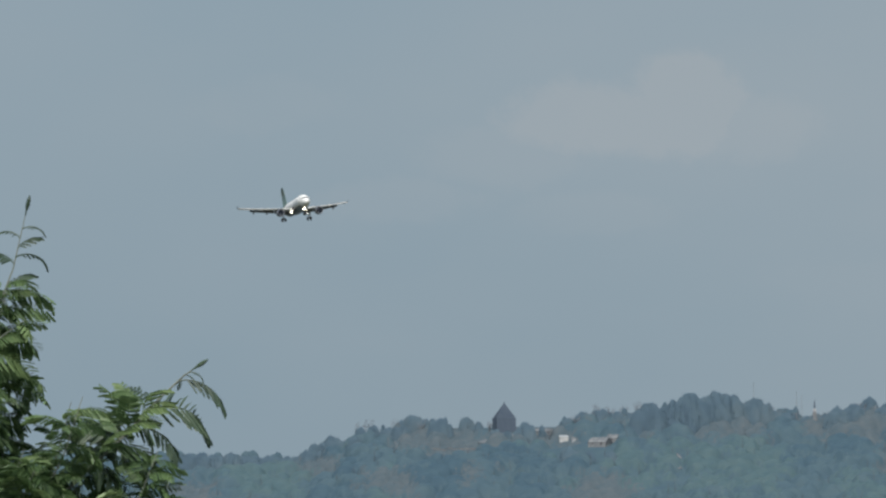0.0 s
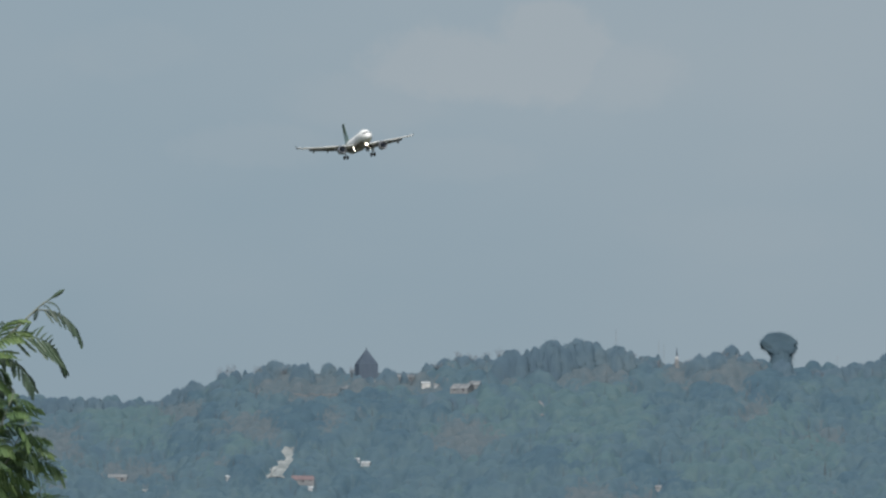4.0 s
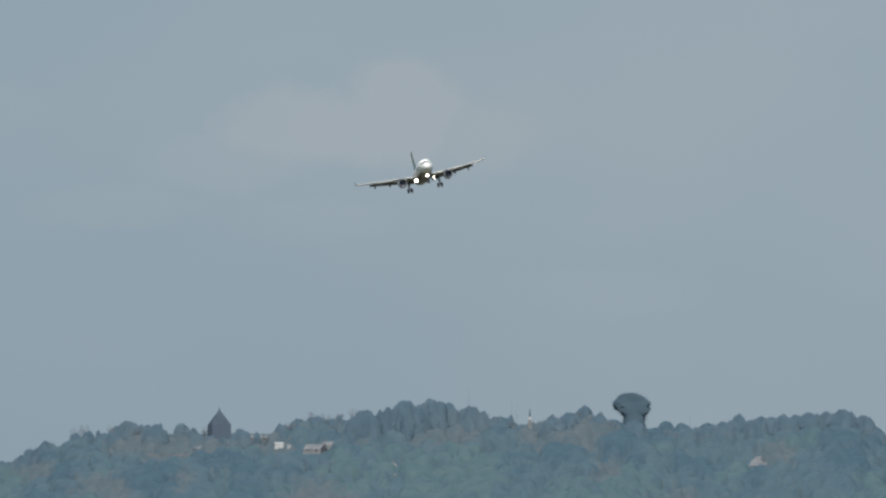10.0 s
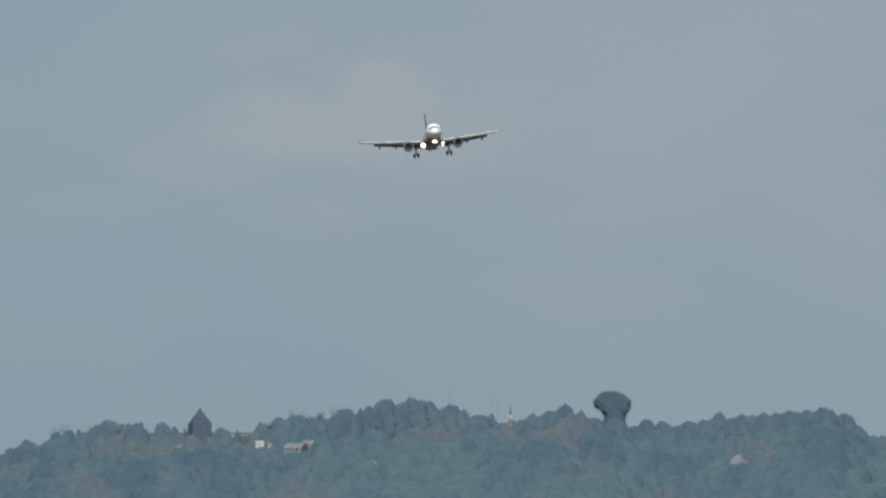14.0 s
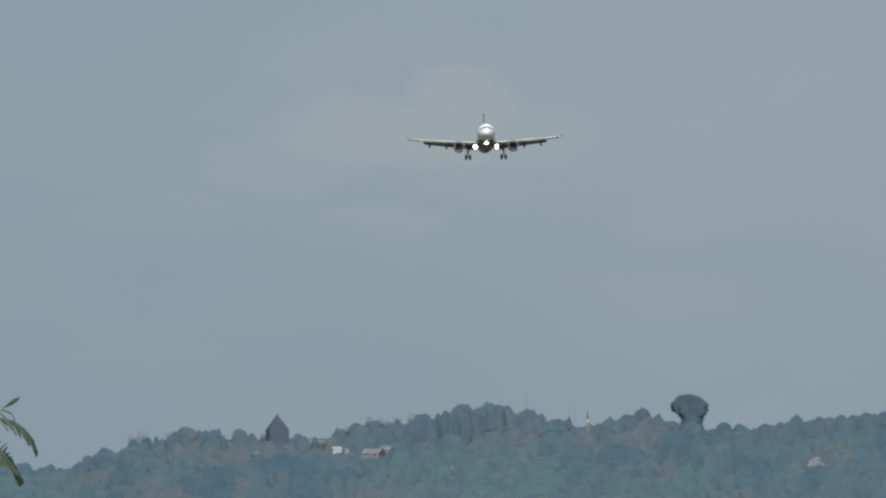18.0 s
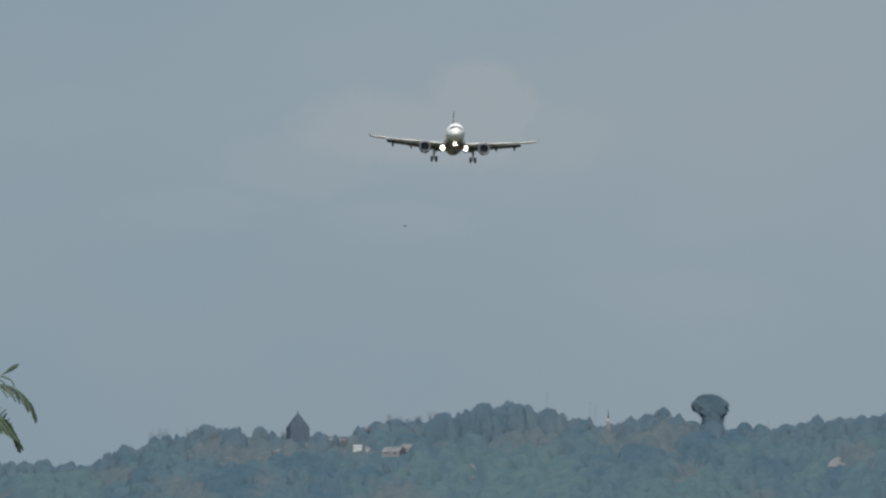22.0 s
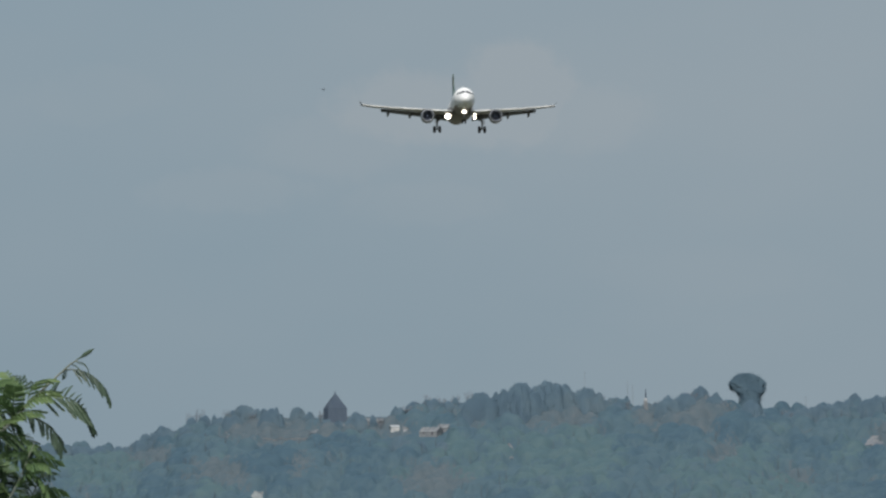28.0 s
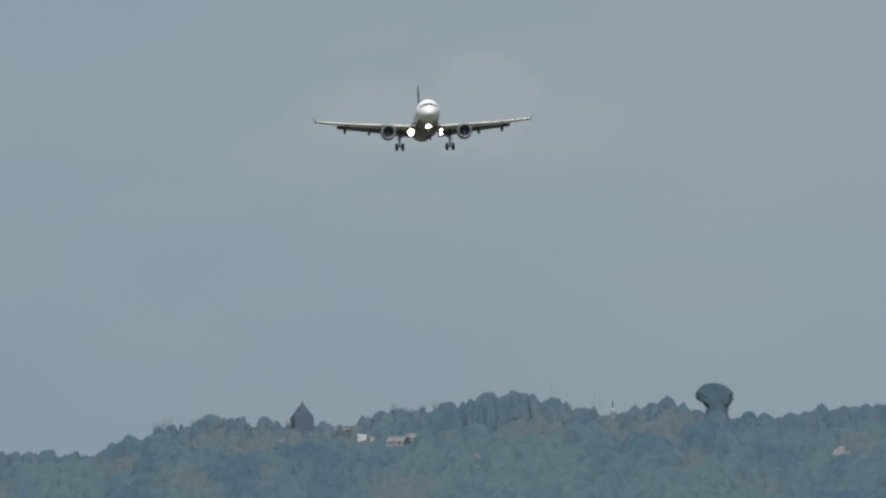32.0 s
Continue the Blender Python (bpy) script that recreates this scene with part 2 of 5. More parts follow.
M_BARK = material("bark", [(0.10, 0.085, 0.07), (0.18, 0.155, 0.13)], 0.9, scale=9.0, detail=6, bump=0.6, bump_scale=30)
M_BIRD = material("dark_plumage", [(0.014, 0.014, 0.017), (0.03, 0.028, 0.03)], 0.6, scale=20.0)


# ---- mesh helpers ----
def mesh_from(name, verts, faces, mat, smooth=False):
    me = bpy.data.meshes.new(name)
    me.from_pydata([tuple(v) for v in verts], [], faces)
    me.materials.append(mat)
    if smooth:
        me.polygons.foreach_set("use_smooth", [True] * len(me.polygons))
    me.update()
    return me


def part(name, data, parent=None, label="", m=None):
    """Links a mesh as one object, under a thing or a part."""
    ob = new(name, data)
    ob.parent = parent
    if m is not None:
        ob.matrix_basis = m
    if label:
        ob["label"] = label
    return ob


def quads(name, centers, across, along, mat):
    """Many loose four-sided flakes: centre and two half axes each (arrays of n x 3)."""
    n = len(centers)
    v = np.stack([centers - across - along, centers + across - along * 0.6, centers + across * 0.7 + along, centers - across + along * 0.8], 1).reshape(-1, 3)
    me = bpy.data.meshes.new(name)
    me.vertices.add(4 * n)
    me.vertices.foreach_set("co", v.astype(np.float32).ravel())
    me.loops.add(4 * n)
    me.loops.foreach_set("vertex_index", np.arange(4 * n, dtype=np.int32))
    me.polygons.add(n)
    me.polygons.foreach_set("loop_start", np.arange(0, 4 * n, 4, dtype=np.int32))
    me.update(calc_edges=True)
    me.materials.append(mat)
    return me


def tube(points, radii, sides=8, cap=True):
    """Verts and faces of a tapered tube through points."""
    vs, fs = [], []
    pts = [Vector(p) for p in points]
    for i, p in enumerate(pts):
        d = (pts[min(i + 1, len(pts) - 1)] - pts[max(i - 1, 0)]).normalized()
        a = d.orthogonal().normalized() if abs(d.z) < 0.98 else Vector((1, 0, 0))
        if abs(d.z) < 0.98:
            a = d.cross(Vector((0, 0, 1))).normalized()
        b = d.cross(a).normalized()
        for k in range(sides):
            w = 2 * math.pi * k / sides
            vs.append(p + (a * math.cos(w) + b * math.sin(w)) * radii[i])
    for i in range(len(pts) - 1):
        for k in range(sides):
            j = (k + 1) % sides
            fs.append((i * sides + k, i * sides + j, (i + 1) * sides + j, (i + 1) * sides + k))
    if cap:
        fs.append(tuple(range(sides))[::-1])
        fs.append(tuple((len(pts) - 1) * sides + k for k in range(sides)))
    return vs, fs


def box(x0, x1, y0, y1, z0, z1, inset=0.0):
    """Verts and faces of a box whose top is drawn in by inset."""
    vs = [(x0, y0, z0), (x1, y0, z0), (x1, y1, z0), (x0, y1, z0),
          (x0 + inset, y0 + inset, z1), (x1 - inset, y0 + inset, z1), (x1 - inset, y1 - inset, z1), (x0 + inset, y1 - inset, z1)]
    return vs, [(3, 2, 1, 0), (4, 5, 6, 7), (0, 1, 5, 4), (1, 2, 6, 5), (2, 3, 7, 6), (3, 0, 4, 7)]


def joined(*shapes):
    vs, fs = [], []
    for v, f in shapes:
        k = len(vs)
        vs += [tuple(p) for p in v]
        fs += [tuple(i + k for i in q) for q in f]
    return vs, fs


def lathe(profile, sides=24, axis="y"):
    """Surface of turning (along, radius) pairs about an axis."""
    vs, fs = [], []
    for s, r in profile:
        for k in range(sides):
            w = 2 * math.pi * k / sides
            c, d = r * math.cos(w), r * math.sin(w)
            vs.append((c, s, d) if axis == "y" else (s, c, d) if axis == "x" else (c, d, s))
    for i in range(len(profile) - 1):
        for k in range(sides):
            j = (k + 1) % sides
            fs.append((i * sides + k, i * sides + j, (i + 1) * sides + j, (i + 1) * sides + k))
    return vs, fs


# ---- ground and hill ----
APEX = EYE.z + RIDGE * math.tan(radians(TOP))
RIDGE_U = (-3000, -1500, -900, -600, -430, -340, -290, -240, -150, -60, 0, 90, 150, 240, 330, 400, 480, 540, 600, 640, 690, 750, 800, 900, 1000, 1110, 1150, 1190, 1270, 1500, 3000)
RIDGE_V = (330, 160, 100, 98, 101, 98, 81, 63, 44, 44, 43, 43, 34, 25, 9, 8, 24, 31, 22, 12, 24, 36, 39, 31, 23, 20, 30, 52, 56, 64, 240)


def ridge_z(x):
    return APEX - UNIT * float(np.interp(x / UNIT, RIDGE_U, RIDGE_V))


def height(x, y):
    """Height of the ground."""
    if y < 4180 or y > 6400:
        return 0.0
    rz = ridge_z(x)
    if y <= RIDGE:
        q = (y - 4180) / (RIDGE - 4180)
        f = q * q * (3 - 2 * q) * 0.35 + q * 0.65
        w = math.sin(math.pi * q)
        lump = noise.noise(Vector((x / 46, y / 60, 0.3))) * 11 + noise.noise(Vector((x / 17, y / 22, 5.3))) * 3.0
        return rz * f + lump * w
    q = (y - RIDGE) / (6400 - RIDGE)
    return rz * (1 - q) ** 1.6


def grid_line(parts):
    out = []
    for a, b, n in parts:
        out += list(np.linspace(a, b, n, endpoint=False))
    return out + [parts[-1][1]]


gx = grid_line([(-4900, -600, 20), (-600, -200, 20), (-200, 270, 110), (270, 700, 20), (700, 4900, 20)])
gy = grid_line([(-4900, 4100, 30), (4100, 4500, 40), (4500, RIDGE + 20, 70), (RIDGE + 20, 5200, 20), (5200, 6500, 12), (6500, 9000, 4)])
gv = [(x, y, height(x, y)) for y in gy for x in gx]
nx = len(gx)
gf = [(j * nx + i, j * nx + i + 1, (j + 1) * nx + i + 1, (j + 1) * nx + i) for j in range(len(gy) - 1) for i in range(nx - 1)]
tagged(new("ground", mesh_from("ground", gv, gf, M_GROUND, True)), "dry grassy plain rising to a scrub-covered hill", "ground", kind="structure")


def on_slope(u, v):
    """The place on the hill's near face seen at u plan units right of and v below the tower's finial."""
    d = Vector((u * UNIT / RIDGE, 1.0, math.tan(radians(TOP)) - v * UNIT / RIDGE))
    y = 4200.0
    while y < RIDGE and height(d.x * y, y) < EYE.z + d.z * y:
        y += 1.0
    return Vector((d.x * y, y, height(d.x * y, y)))


# ---- the woods ----
rng = np.random.default_rng(7)


def leaf_clumps(rng, v, f, n, size, reach, lean=0.55):
    """Centres, half axes and faces of n leaf clumps growing up to reach metres out of the surface v, f; they turn to the light."""
    p0, p1, p2, p3 = (v[f[:, k]] for k in range(4))
    nr = np.cross(p2 - p0, p3 - p1)
    area = np.linalg.norm(nr, axis=1)
    k = rng.choice(len(f), n, p=area / area.sum())
    nr = nr[k] / np.maximum(area[k], 1e-6)[:, None]
    s, t = rng.uniform(0, 1, (2, n, 1))
    p = (p0[k] * (1 - s) + p1[k] * s) * (1 - t) + (p3[k] * (1 - s) + p2[k] * s) * t
    p = p + nr * rng.uniform(0, 1, (n, 1)) ** 2 * reach
    nr = nr * (1.15 - lean) + np.array(sun_from) * lean + rng.normal(size=(n, 3)) * 0.12
    nr /= np.linalg.norm(nr, axis=1)[:, None]
    a = np.cross(nr, rng.normal(size=(n, 3)))
    a /= np.linalg.norm(a, axis=1)[:, None]
    b = np.cross(nr, a)
    size = size * rng.uniform(0.6, 1.3, (n, 1))
    return p, a * size, b * size * rng.uniform(0.6, 1.0, (n, 1)), k


def softened(me, lean):
    """Haze-like flattening: leaf masses' shading normals lean to the sun by that share."""
    n = np.empty(len(me.vertices) * 3, np.float32)
    me.vertices.foreach_get("normal", n)
    n = n.reshape(-1, 3)
    n = np.where(n @ np.array(sun_from)[:, None] < 0, -n, n) * (1 - lean) + np.array(sun_from) * lean
    n /= np.linalg.norm(n, axis=1)[:, None]
    me.polygons.foreach_set("use_smooth", [True] * len(me.polygons))
    me.normals_split_custom_set_from_vertices(n)
    return me


def smoothed(a):
    for axis in (0, 1):
        a = (np.roll(a, 1, axis) + 2 * a + np.roll(a, -1, axis)) / 4
    return a


def vase_crown(rng, rings, n, size, mat):
    """A crown that spreads from a neck: rings (middle x, middle y, z, half width, half depth), lumpy all round, overgrown with leaf clumps."""
    o, around, vs = Vector(rng.uniform(0, 90, 3)), 40, []
    rg = np.array(rings)
    fine = np.linspace(0, len(rg) - 1, 4 * len(rg))
    for m, n_, z, h, e in zip(*(np.interp(fine, np.arange(len(rg)), rg[:, k]) for k in range(5))):
        for k in range(around):
            a = 2 * math.pi * k / around
            d = Vector((math.cos(a), math.sin(a), 0))
            q = 1 + 0.20 * noise.noise(d * 1.7 + Vector((0, 0, z * 0.45)) + o) + 0.17 * noise.noise(d * 4.0 + Vector((0, 0, z * 0.9)) + o)
            vs.append((m + d.x * h * q, n_ + d.y * e * q, z + 0.35 * noise.noise(d * 2.5 + o)))
    v = np.array(vs)
    f = np.array([(i * around + k, (i + 1) * around + k, (i + 1) * around + (k + 1) % around, i * around + (k + 1) % around) for i in range(len(fine) - 1) for k in range(around)])
    p, a, b = (np.concatenate(q) for q in zip(leaf_clumps(rng, v, f, n - n // 2, size, 0.15, 0.3)[:3], leaf_clumps(rng, v, f, n // 2, size * 0.7, 1.0, 0.5)[:3]))
    c = np.stack([p - a - b, p + a - b * 0.6, p + a * 0.7 + b, p - a + b * 0.8], 1).reshape(-1, 3)
    return softened(mesh_from("crown", np.concatenate([c, v]), np.arange(4 * n).reshape(-1, 4).tolist() + (f + 4 * n).tolist(), mat, True), 0.72)


def mound_crown(rng, lobes, n, size, mat, step=0.28):
    """A bushy crown that closes down to the ground: domes (x, y, radius, tip) with lumpy flanks, overgrown with leaf clumps."""
    reach = max(max(abs(l[0]), abs(l[1])) + l[2] for l in lobes) * 1.15 + 2 * step
    line = np.arange(-reach, reach + step, step)
    gx_, gy_ = np.meshgrid(line, line)
    o = Vector(rng.uniform(0, 90, 3))
    warp_ = np.array([[noise.noise(Vector((x * 0.7, y * 0.7, 0)) + o) + 0.6 * noise.noise(Vector((x * 1.6, y * 1.6, 3)) + o) for x in line] for y in line])
    top = np.full(gx_.shape, -2.4)
    for x, y, r, tip in lobes:
        q = 1 - ((gx_ - x) ** 2 + (gy_ - y) ** 2) / (r * r) + 0.45 * warp_
        top = np.maximum(top, np.where(q > 0, tip * np.clip(q, 0, 1.02) ** 0.36, -2.4))
    inside = top > -2.3
    ragged = np.array([[noise.noise(Vector((x * 1.1, y * 1.1, 9)) + o) + 0.8 * noise.noise(Vector((x * 2.4, y * 2.4, 5)) + o) for x in line] for y in line])
    top = np.where(inside, top + 0.42 * ragged, top)
    top = np.where(inside, smoothed(smoothed(np.maximum(top, 0.0))), top) + inside * rng.normal(0, 0.03, top.shape)
    k = np.arange(top.size).reshape(top.shape)
    f = np.stack([k[:-1, :-1], k[:-1, 1:], k[1:, 1:], k[1:, :-1]], -1).reshape(-1, 4)
    f = f[inside.ravel()[f].any(axis=1)]
    v = np.stack([gx_, gy_, top], -1).reshape(-1, 3)
    p, a, b = (np.concatenate(q) for q in zip(leaf_clumps(rng, v, f, n - n // 3, size, 0.08, 0.25)[:3], leaf_clumps(rng, v, f, n // 3, size * 0.6, 0.7, 0.5)[:3]))
    c = np.stack([p - a - b, p + a - b * 0.6, p + a * 0.7 + b, p - a + b * 0.8], 1).reshape(-1, 3)
    return softened(mesh_from("crown", np.concatenate([c, v]), np.arange(4 * n).reshape(-1, 4).tolist() + (f + 4 * n).tolist(), mat, True), 0.72)


# clearings: plan place and half width of what stands free on the slope
CLEAR = [(-62, 70, 46), (92, 84, 24), (-196, 72, 14), (-90, 82, 42), (0, 48, 26), (13, 64, 9), (64, 46, 26), (108, 66, 17), (108, 74, 17), (136, 70, 9), (176, 70, 27), (176, 78, 27), (64, 56, 22), (313, 100, 13), (313, 114, 13), (313, 126, 11), (950, 90, 18),
         (-140, 180, 18), (-150, 200, 24), (-158, 222, 28), (-110, 240, 24), (-3, 204, 18), (-240, 228, 10), (-387, 252, 14), (51, 244, 7), (518, 246, 8), (1218, 140, 10), (-440, 228, 20)]
# thickets of dry brown trees, of dark evergreens and of fresh green: plan place and half sizes
DRY = [(-105, 70, 130, 26), (30, 62, 60, 20), (-212, 146, 64, 26), (-415, 232, 66, 20), (-68, 135, 26, 24), (175, 160, 66, 36), (405, 40, 90, 34), (392, 262, 40, 24), (178, 26, 44, 26), (620, 36, 100, 44), (990, 84, 46, 22), (808, 166, 44, 20),
       (60, 66, 80, 16), (-330, 120, 50, 18), (1130, 200, 60, 26), (690, 110, 40, 18), (-560, 170, 60, 30)]
DUSK = [(-118, 142, 50, 40), (48, 170, 34, 34), (500, 226, 48, 28), (990, 196, 60, 34), (10, 110, 56, 26), (740, 60, 60, 50), (860, 110, 46, 22), (-300, 180, 50, 26), (300, 210, 40, 24), (1120, 90, 60, 26), (600, 80, 40, 22), (-20, 250, 46, 30)]
FRESH = [(365, 130, 140, 74), (700, 190, 160, 90), (-430, 140, 90, 40), (190, 100, 60, 26), (1180, 150, 70, 40)]
SPECIES = [M_HAZED_WOODS, M_DUSK, M_DRY, M_FRESH]
STEP_C = 0.6
CX, CY = np.arange(-205, 270, STEP_C), np.arange(4480, 4752, STEP_C)


def species(u, v, x, y):
    """Which of the four kinds of growth takes root there."""
    def inside(beds):
        return max(1 - ((u - cu) / ru) ** 2 - ((v - cv) / rv) ** 2 for cu, cv, ru, rv in beds)
    patchy = [noise.noise(Vector((x / 11, y / 24, 31.0 + 7 * k))) for k in range(3)]
    score = [0.22, max(inside(DUSK), -0.25) + 0.9 * patchy[0], max(inside(DRY), -0.30) + 0.9 * patchy[1], max(inside(FRESH), -0.2) + 0.8 * patchy[2]]
    return int(np.argmax(np.array(score) + rng.normal(0, 0.16, 4)))


def scatter_woods():
    """The canopy as a rolling sheet of crowns of four kinds, and the leaf clumps and twigs that break it up."""
    ground_z = np.array([[height(x, y) for x in CX] for y in CY])
    top = ground_z + 0.25
    plan_u = CX[None, :] * RIDGE / (CY[:, None] * UNIT)
    plan_v = (math.tan(radians(TOP)) - (ground_z - EYE.z) / CY[:, None]) * RIDGE / UNIT
    owner = np.where(np.any([((plan_u - cu) / ru) ** 2 + ((plan_v - cv) / rv) ** 2 < 1 for cu, cv, ru, rv in DRY], axis=0), 2, 0)      # open ground is dry grass in the dry beds
    count = 0
    while count < 6200:
        u = rng.uniform(-1050, 1420)
        y = 4749 - rng.uniform(0, 1) * (190 if count < 4300 else 285)
        x = u * UNIT * y / RIDGE
        z = height(x, y)
        v = ((math.tan(radians(TOP)) - (z - EYE.z) / y) * RIDGE) / UNIT
        if any(abs(u - cu) < cw and cv - 4 < v < cv + 20 for cu, cv, cw in CLEAR):
            continue
        count += 1
        kind = species(u, v, x, y)
        big = noise.noise(Vector((x / 30, y / 30, 9.0)))
        h = rng.uniform(2.0, 4.2) * (1 + 0.4 * big) * (1.0, 1.12, 0.85, 1.0)[kind]
        w = h * rng.uniform(0.7, 1.1)
        if v < 60 and abs(u) < 120:
            h, w = h * 0.5, w * 0.7
        elif y > 4738:
            w = w * 0.8
        i0, i1 = np.searchsorted(CX, (x - w, x + w))
        j0, j1 = np.searchsorted(CY, (y - w, y + w))
        if i1 > i0 and j1 > j0:
            dx, dy = np.meshgrid(CX[i0:i1] - x, CY[j0:j1] - y)
            q = np.clip(1 - (dx * dx + dy * dy) / (w * w), 0, 1)
            dome = np.where(q > 0, z + h * q ** (0.62, 0.5, 0.8, 0.62)[kind], -1e9)
            owner[j0:j1, i0:i1] = np.where(dome > top[j0:j1, i0:i1], kind, owner[j0:j1, i0:i1])
            top[j0:j1, i0:i1] = np.maximum(top[j0:j1, i0:i1], dome)
    top = smoothed(top)
    rough = rng.normal(size=top.shape)
    for axis in (0, 1):
        rough = sum(np.roll(rough, s, axis) for s in range(-2, 3))
    top += rough / rough.std() * 0.05 * np.clip((top - ground_z) / 2.0, 0.1, 1.0)
    ny_, nx_ = top.shape
    gxx, gyy = np.meshgrid(CX, CY)
    k = np.arange(ny_ * nx_).reshape(ny_, nx_)
    f = np.stack([k[:-1, :-1], k[:-1, 1:], k[1:, 1:], k[1:, :-1]], -1).reshape(-1, 4)
    v = np.stack([gxx, gyy, top], -1).reshape(-1, 3)
    jj, ii = np.meshgrid(np.arange(ny_ - 1), np.arange(nx_ - 1), indexing="ij")      # neighbouring kinds grow into one another
    jj = np.clip(jj + rng.normal(0, 1.6, jj.shape).round().astype(int), 0, ny_ - 1)
    ii = np.clip(ii + rng.normal(0, 1.6, ii.shape).round().astype(int), 0, nx_ - 1)
    kinds = owner[jj, ii].ravel()
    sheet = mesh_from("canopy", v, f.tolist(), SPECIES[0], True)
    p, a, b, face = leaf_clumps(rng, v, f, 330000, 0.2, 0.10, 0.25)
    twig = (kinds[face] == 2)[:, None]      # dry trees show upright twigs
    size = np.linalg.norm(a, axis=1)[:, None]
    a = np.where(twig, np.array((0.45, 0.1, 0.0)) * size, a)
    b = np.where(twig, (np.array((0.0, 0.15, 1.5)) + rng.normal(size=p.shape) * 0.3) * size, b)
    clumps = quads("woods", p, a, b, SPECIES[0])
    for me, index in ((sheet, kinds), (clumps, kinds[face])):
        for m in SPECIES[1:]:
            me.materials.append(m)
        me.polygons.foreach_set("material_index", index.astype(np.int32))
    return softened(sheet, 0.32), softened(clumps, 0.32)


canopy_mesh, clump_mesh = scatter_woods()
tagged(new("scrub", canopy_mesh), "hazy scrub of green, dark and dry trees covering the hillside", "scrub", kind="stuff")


def bare_trunks():
    """Pale bare stems standing among the scrub."""
    shapes = []
    for _ in range(320):
        u = rng.uniform(-700, 1300)
        v = rng.uniform(float(np.interp(u, RIDGE_U, RIDGE_V)) + 26, 270)
        p = on_slope(u, v)
        h, lean = rng.uniform(3.0, 5.8), rng.uniform(-0.5, 0.5)
        shapes.append(tube([p, p + Vector((lean * 0.3, 0, h * 0.6)), p + Vector((lean, 0, h))], [0.11, 0.09, 0.04], 4, False))
    return mesh_from("trunks", *joined(*shapes), M_BARK_HAZED)


tagged(new("bare_trunks", bare_trunks()), "pale bare tree stems among the scrub", "trunks", kind="stuff")
tagged(new("hillside_woods", clump_mesh), "hazy blue-green woods covering the hillside", "woods", kind="stuff")


# ---- trees on the ridge ----
def ridge_tree(u, v, wide, trunk=0.35, seed=1, low=1.0, umbrella=False, label="dark bushy tree standing on the hill's ridge", dens=1.0):
    """A tree whose crown tops out v units below the finial, wide units across."""
    r = np.random.default_rng(seed)
    foot = on_slope(u, max(v + max(wide * 0.95, 24) * low, float(np.interp(u, RIDGE_U, RIDGE_V)) + 4))
    x, y, g = foot
    if umbrella:
        x, y = u * UNIT * (RIDGE + 9) / RIDGE, RIDGE + 9
        g = height(x, y)
    top = EYE.z + y * (math.tan(radians(TOP)) - v * UNIT / RIDGE)
    h = max(top - g, 2.0)
    w = wide * UNIT / 2 * (0.93 if umbrella else 1.2)
    t = tagged(new("tree"), label, "tree", "trees on the ridge")
    t.location = (x, y, g)
    vs, fs = tube([(0, 0, -0.4), (0.03 * h, 0, h * 0.3), (-0.02 * h, 0.1, h * 0.75)], [0.045 * h + 0.08, 0.035 * h + 0.06, 0.05], 7)
    limbs = []
    for k in range(5):
        a = 2 * math.pi * k / 5 + r.uniform(0, 0.8)
        limbs.append(tube([(0.02 * h, 0, h * (trunk * 0.8 + 0.05)), (math.cos(a) * w * 0.35, math.sin(a) * w * 0.35, h * (trunk + 0.15)), (math.cos(a) * w * 0.7, math.sin(a) * w * 0.7, h * (trunk + 0.35))], [0.02 * h + 0.04, 0.015 * h + 0.03, 0.03], 5))
    if umbrella:
        vs, limbs = [(x_ + w * 0.25 * min(1, max(0, z_ / h)), y_ - w * 0.5, z_) for x_, y_, z_ in vs], []
    part("trunk", mesh_from("trunk", *joined((vs, fs), *limbs), M_BARK_HAZED), t)
    lobes = []
    if umbrella:      # the wide dome, and the neck of foliage down the trunk
        rings = ((0.02, 0.1, 0.02, 0.12, 0.1), (0.02, 0.05, 0.08, 0.42, 0.3), (0.0, 0.0, 0.2, 0.70, 0.40), (0.0, -0.10, 0.38, 0.90, 0.46), (0.0, -0.17, 0.58, 0.97, 0.53), (0.03, -0.23, 0.76, 0.92, 0.60), (0.08, -0.29, 0.92, 0.80, 0.65), (0.15, -0.34, 1.06, 0.70, 0.70),
                 (0.18, -0.40, 1.25, 0.58, 0.77), (0.17, -0.49, 1.5, 0.55, 0.86), (0.15, -0.58, 1.75, 0.60, 0.95), (0.14, -0.70, 2.1, 0.8, 1.08))
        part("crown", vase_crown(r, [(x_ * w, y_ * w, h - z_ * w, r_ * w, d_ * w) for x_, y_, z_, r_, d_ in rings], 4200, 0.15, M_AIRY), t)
        return t
    for k in range(15):
        small = k > 5
        a, q = r.uniform(0, 2 * math.pi), r.uniform(0.2, 1) ** 0.6 * (0.82 if small else 0.58) * (k > 0)
        rad = max(0.5, w * (r.uniform(0.22, 0.34) if small else r.uniform(0.46, 0.64)))
        tip = h * (1 - 0.5 * q ** 1.5 * r.uniform(0.4, 1.3) - 0.06 * r.uniform(0, 1) * (k > 0))
        lobes.append((math.cos(a) * q * w, math.sin(a) * q * w, rad, tip))
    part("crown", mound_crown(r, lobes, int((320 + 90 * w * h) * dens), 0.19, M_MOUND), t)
    return t


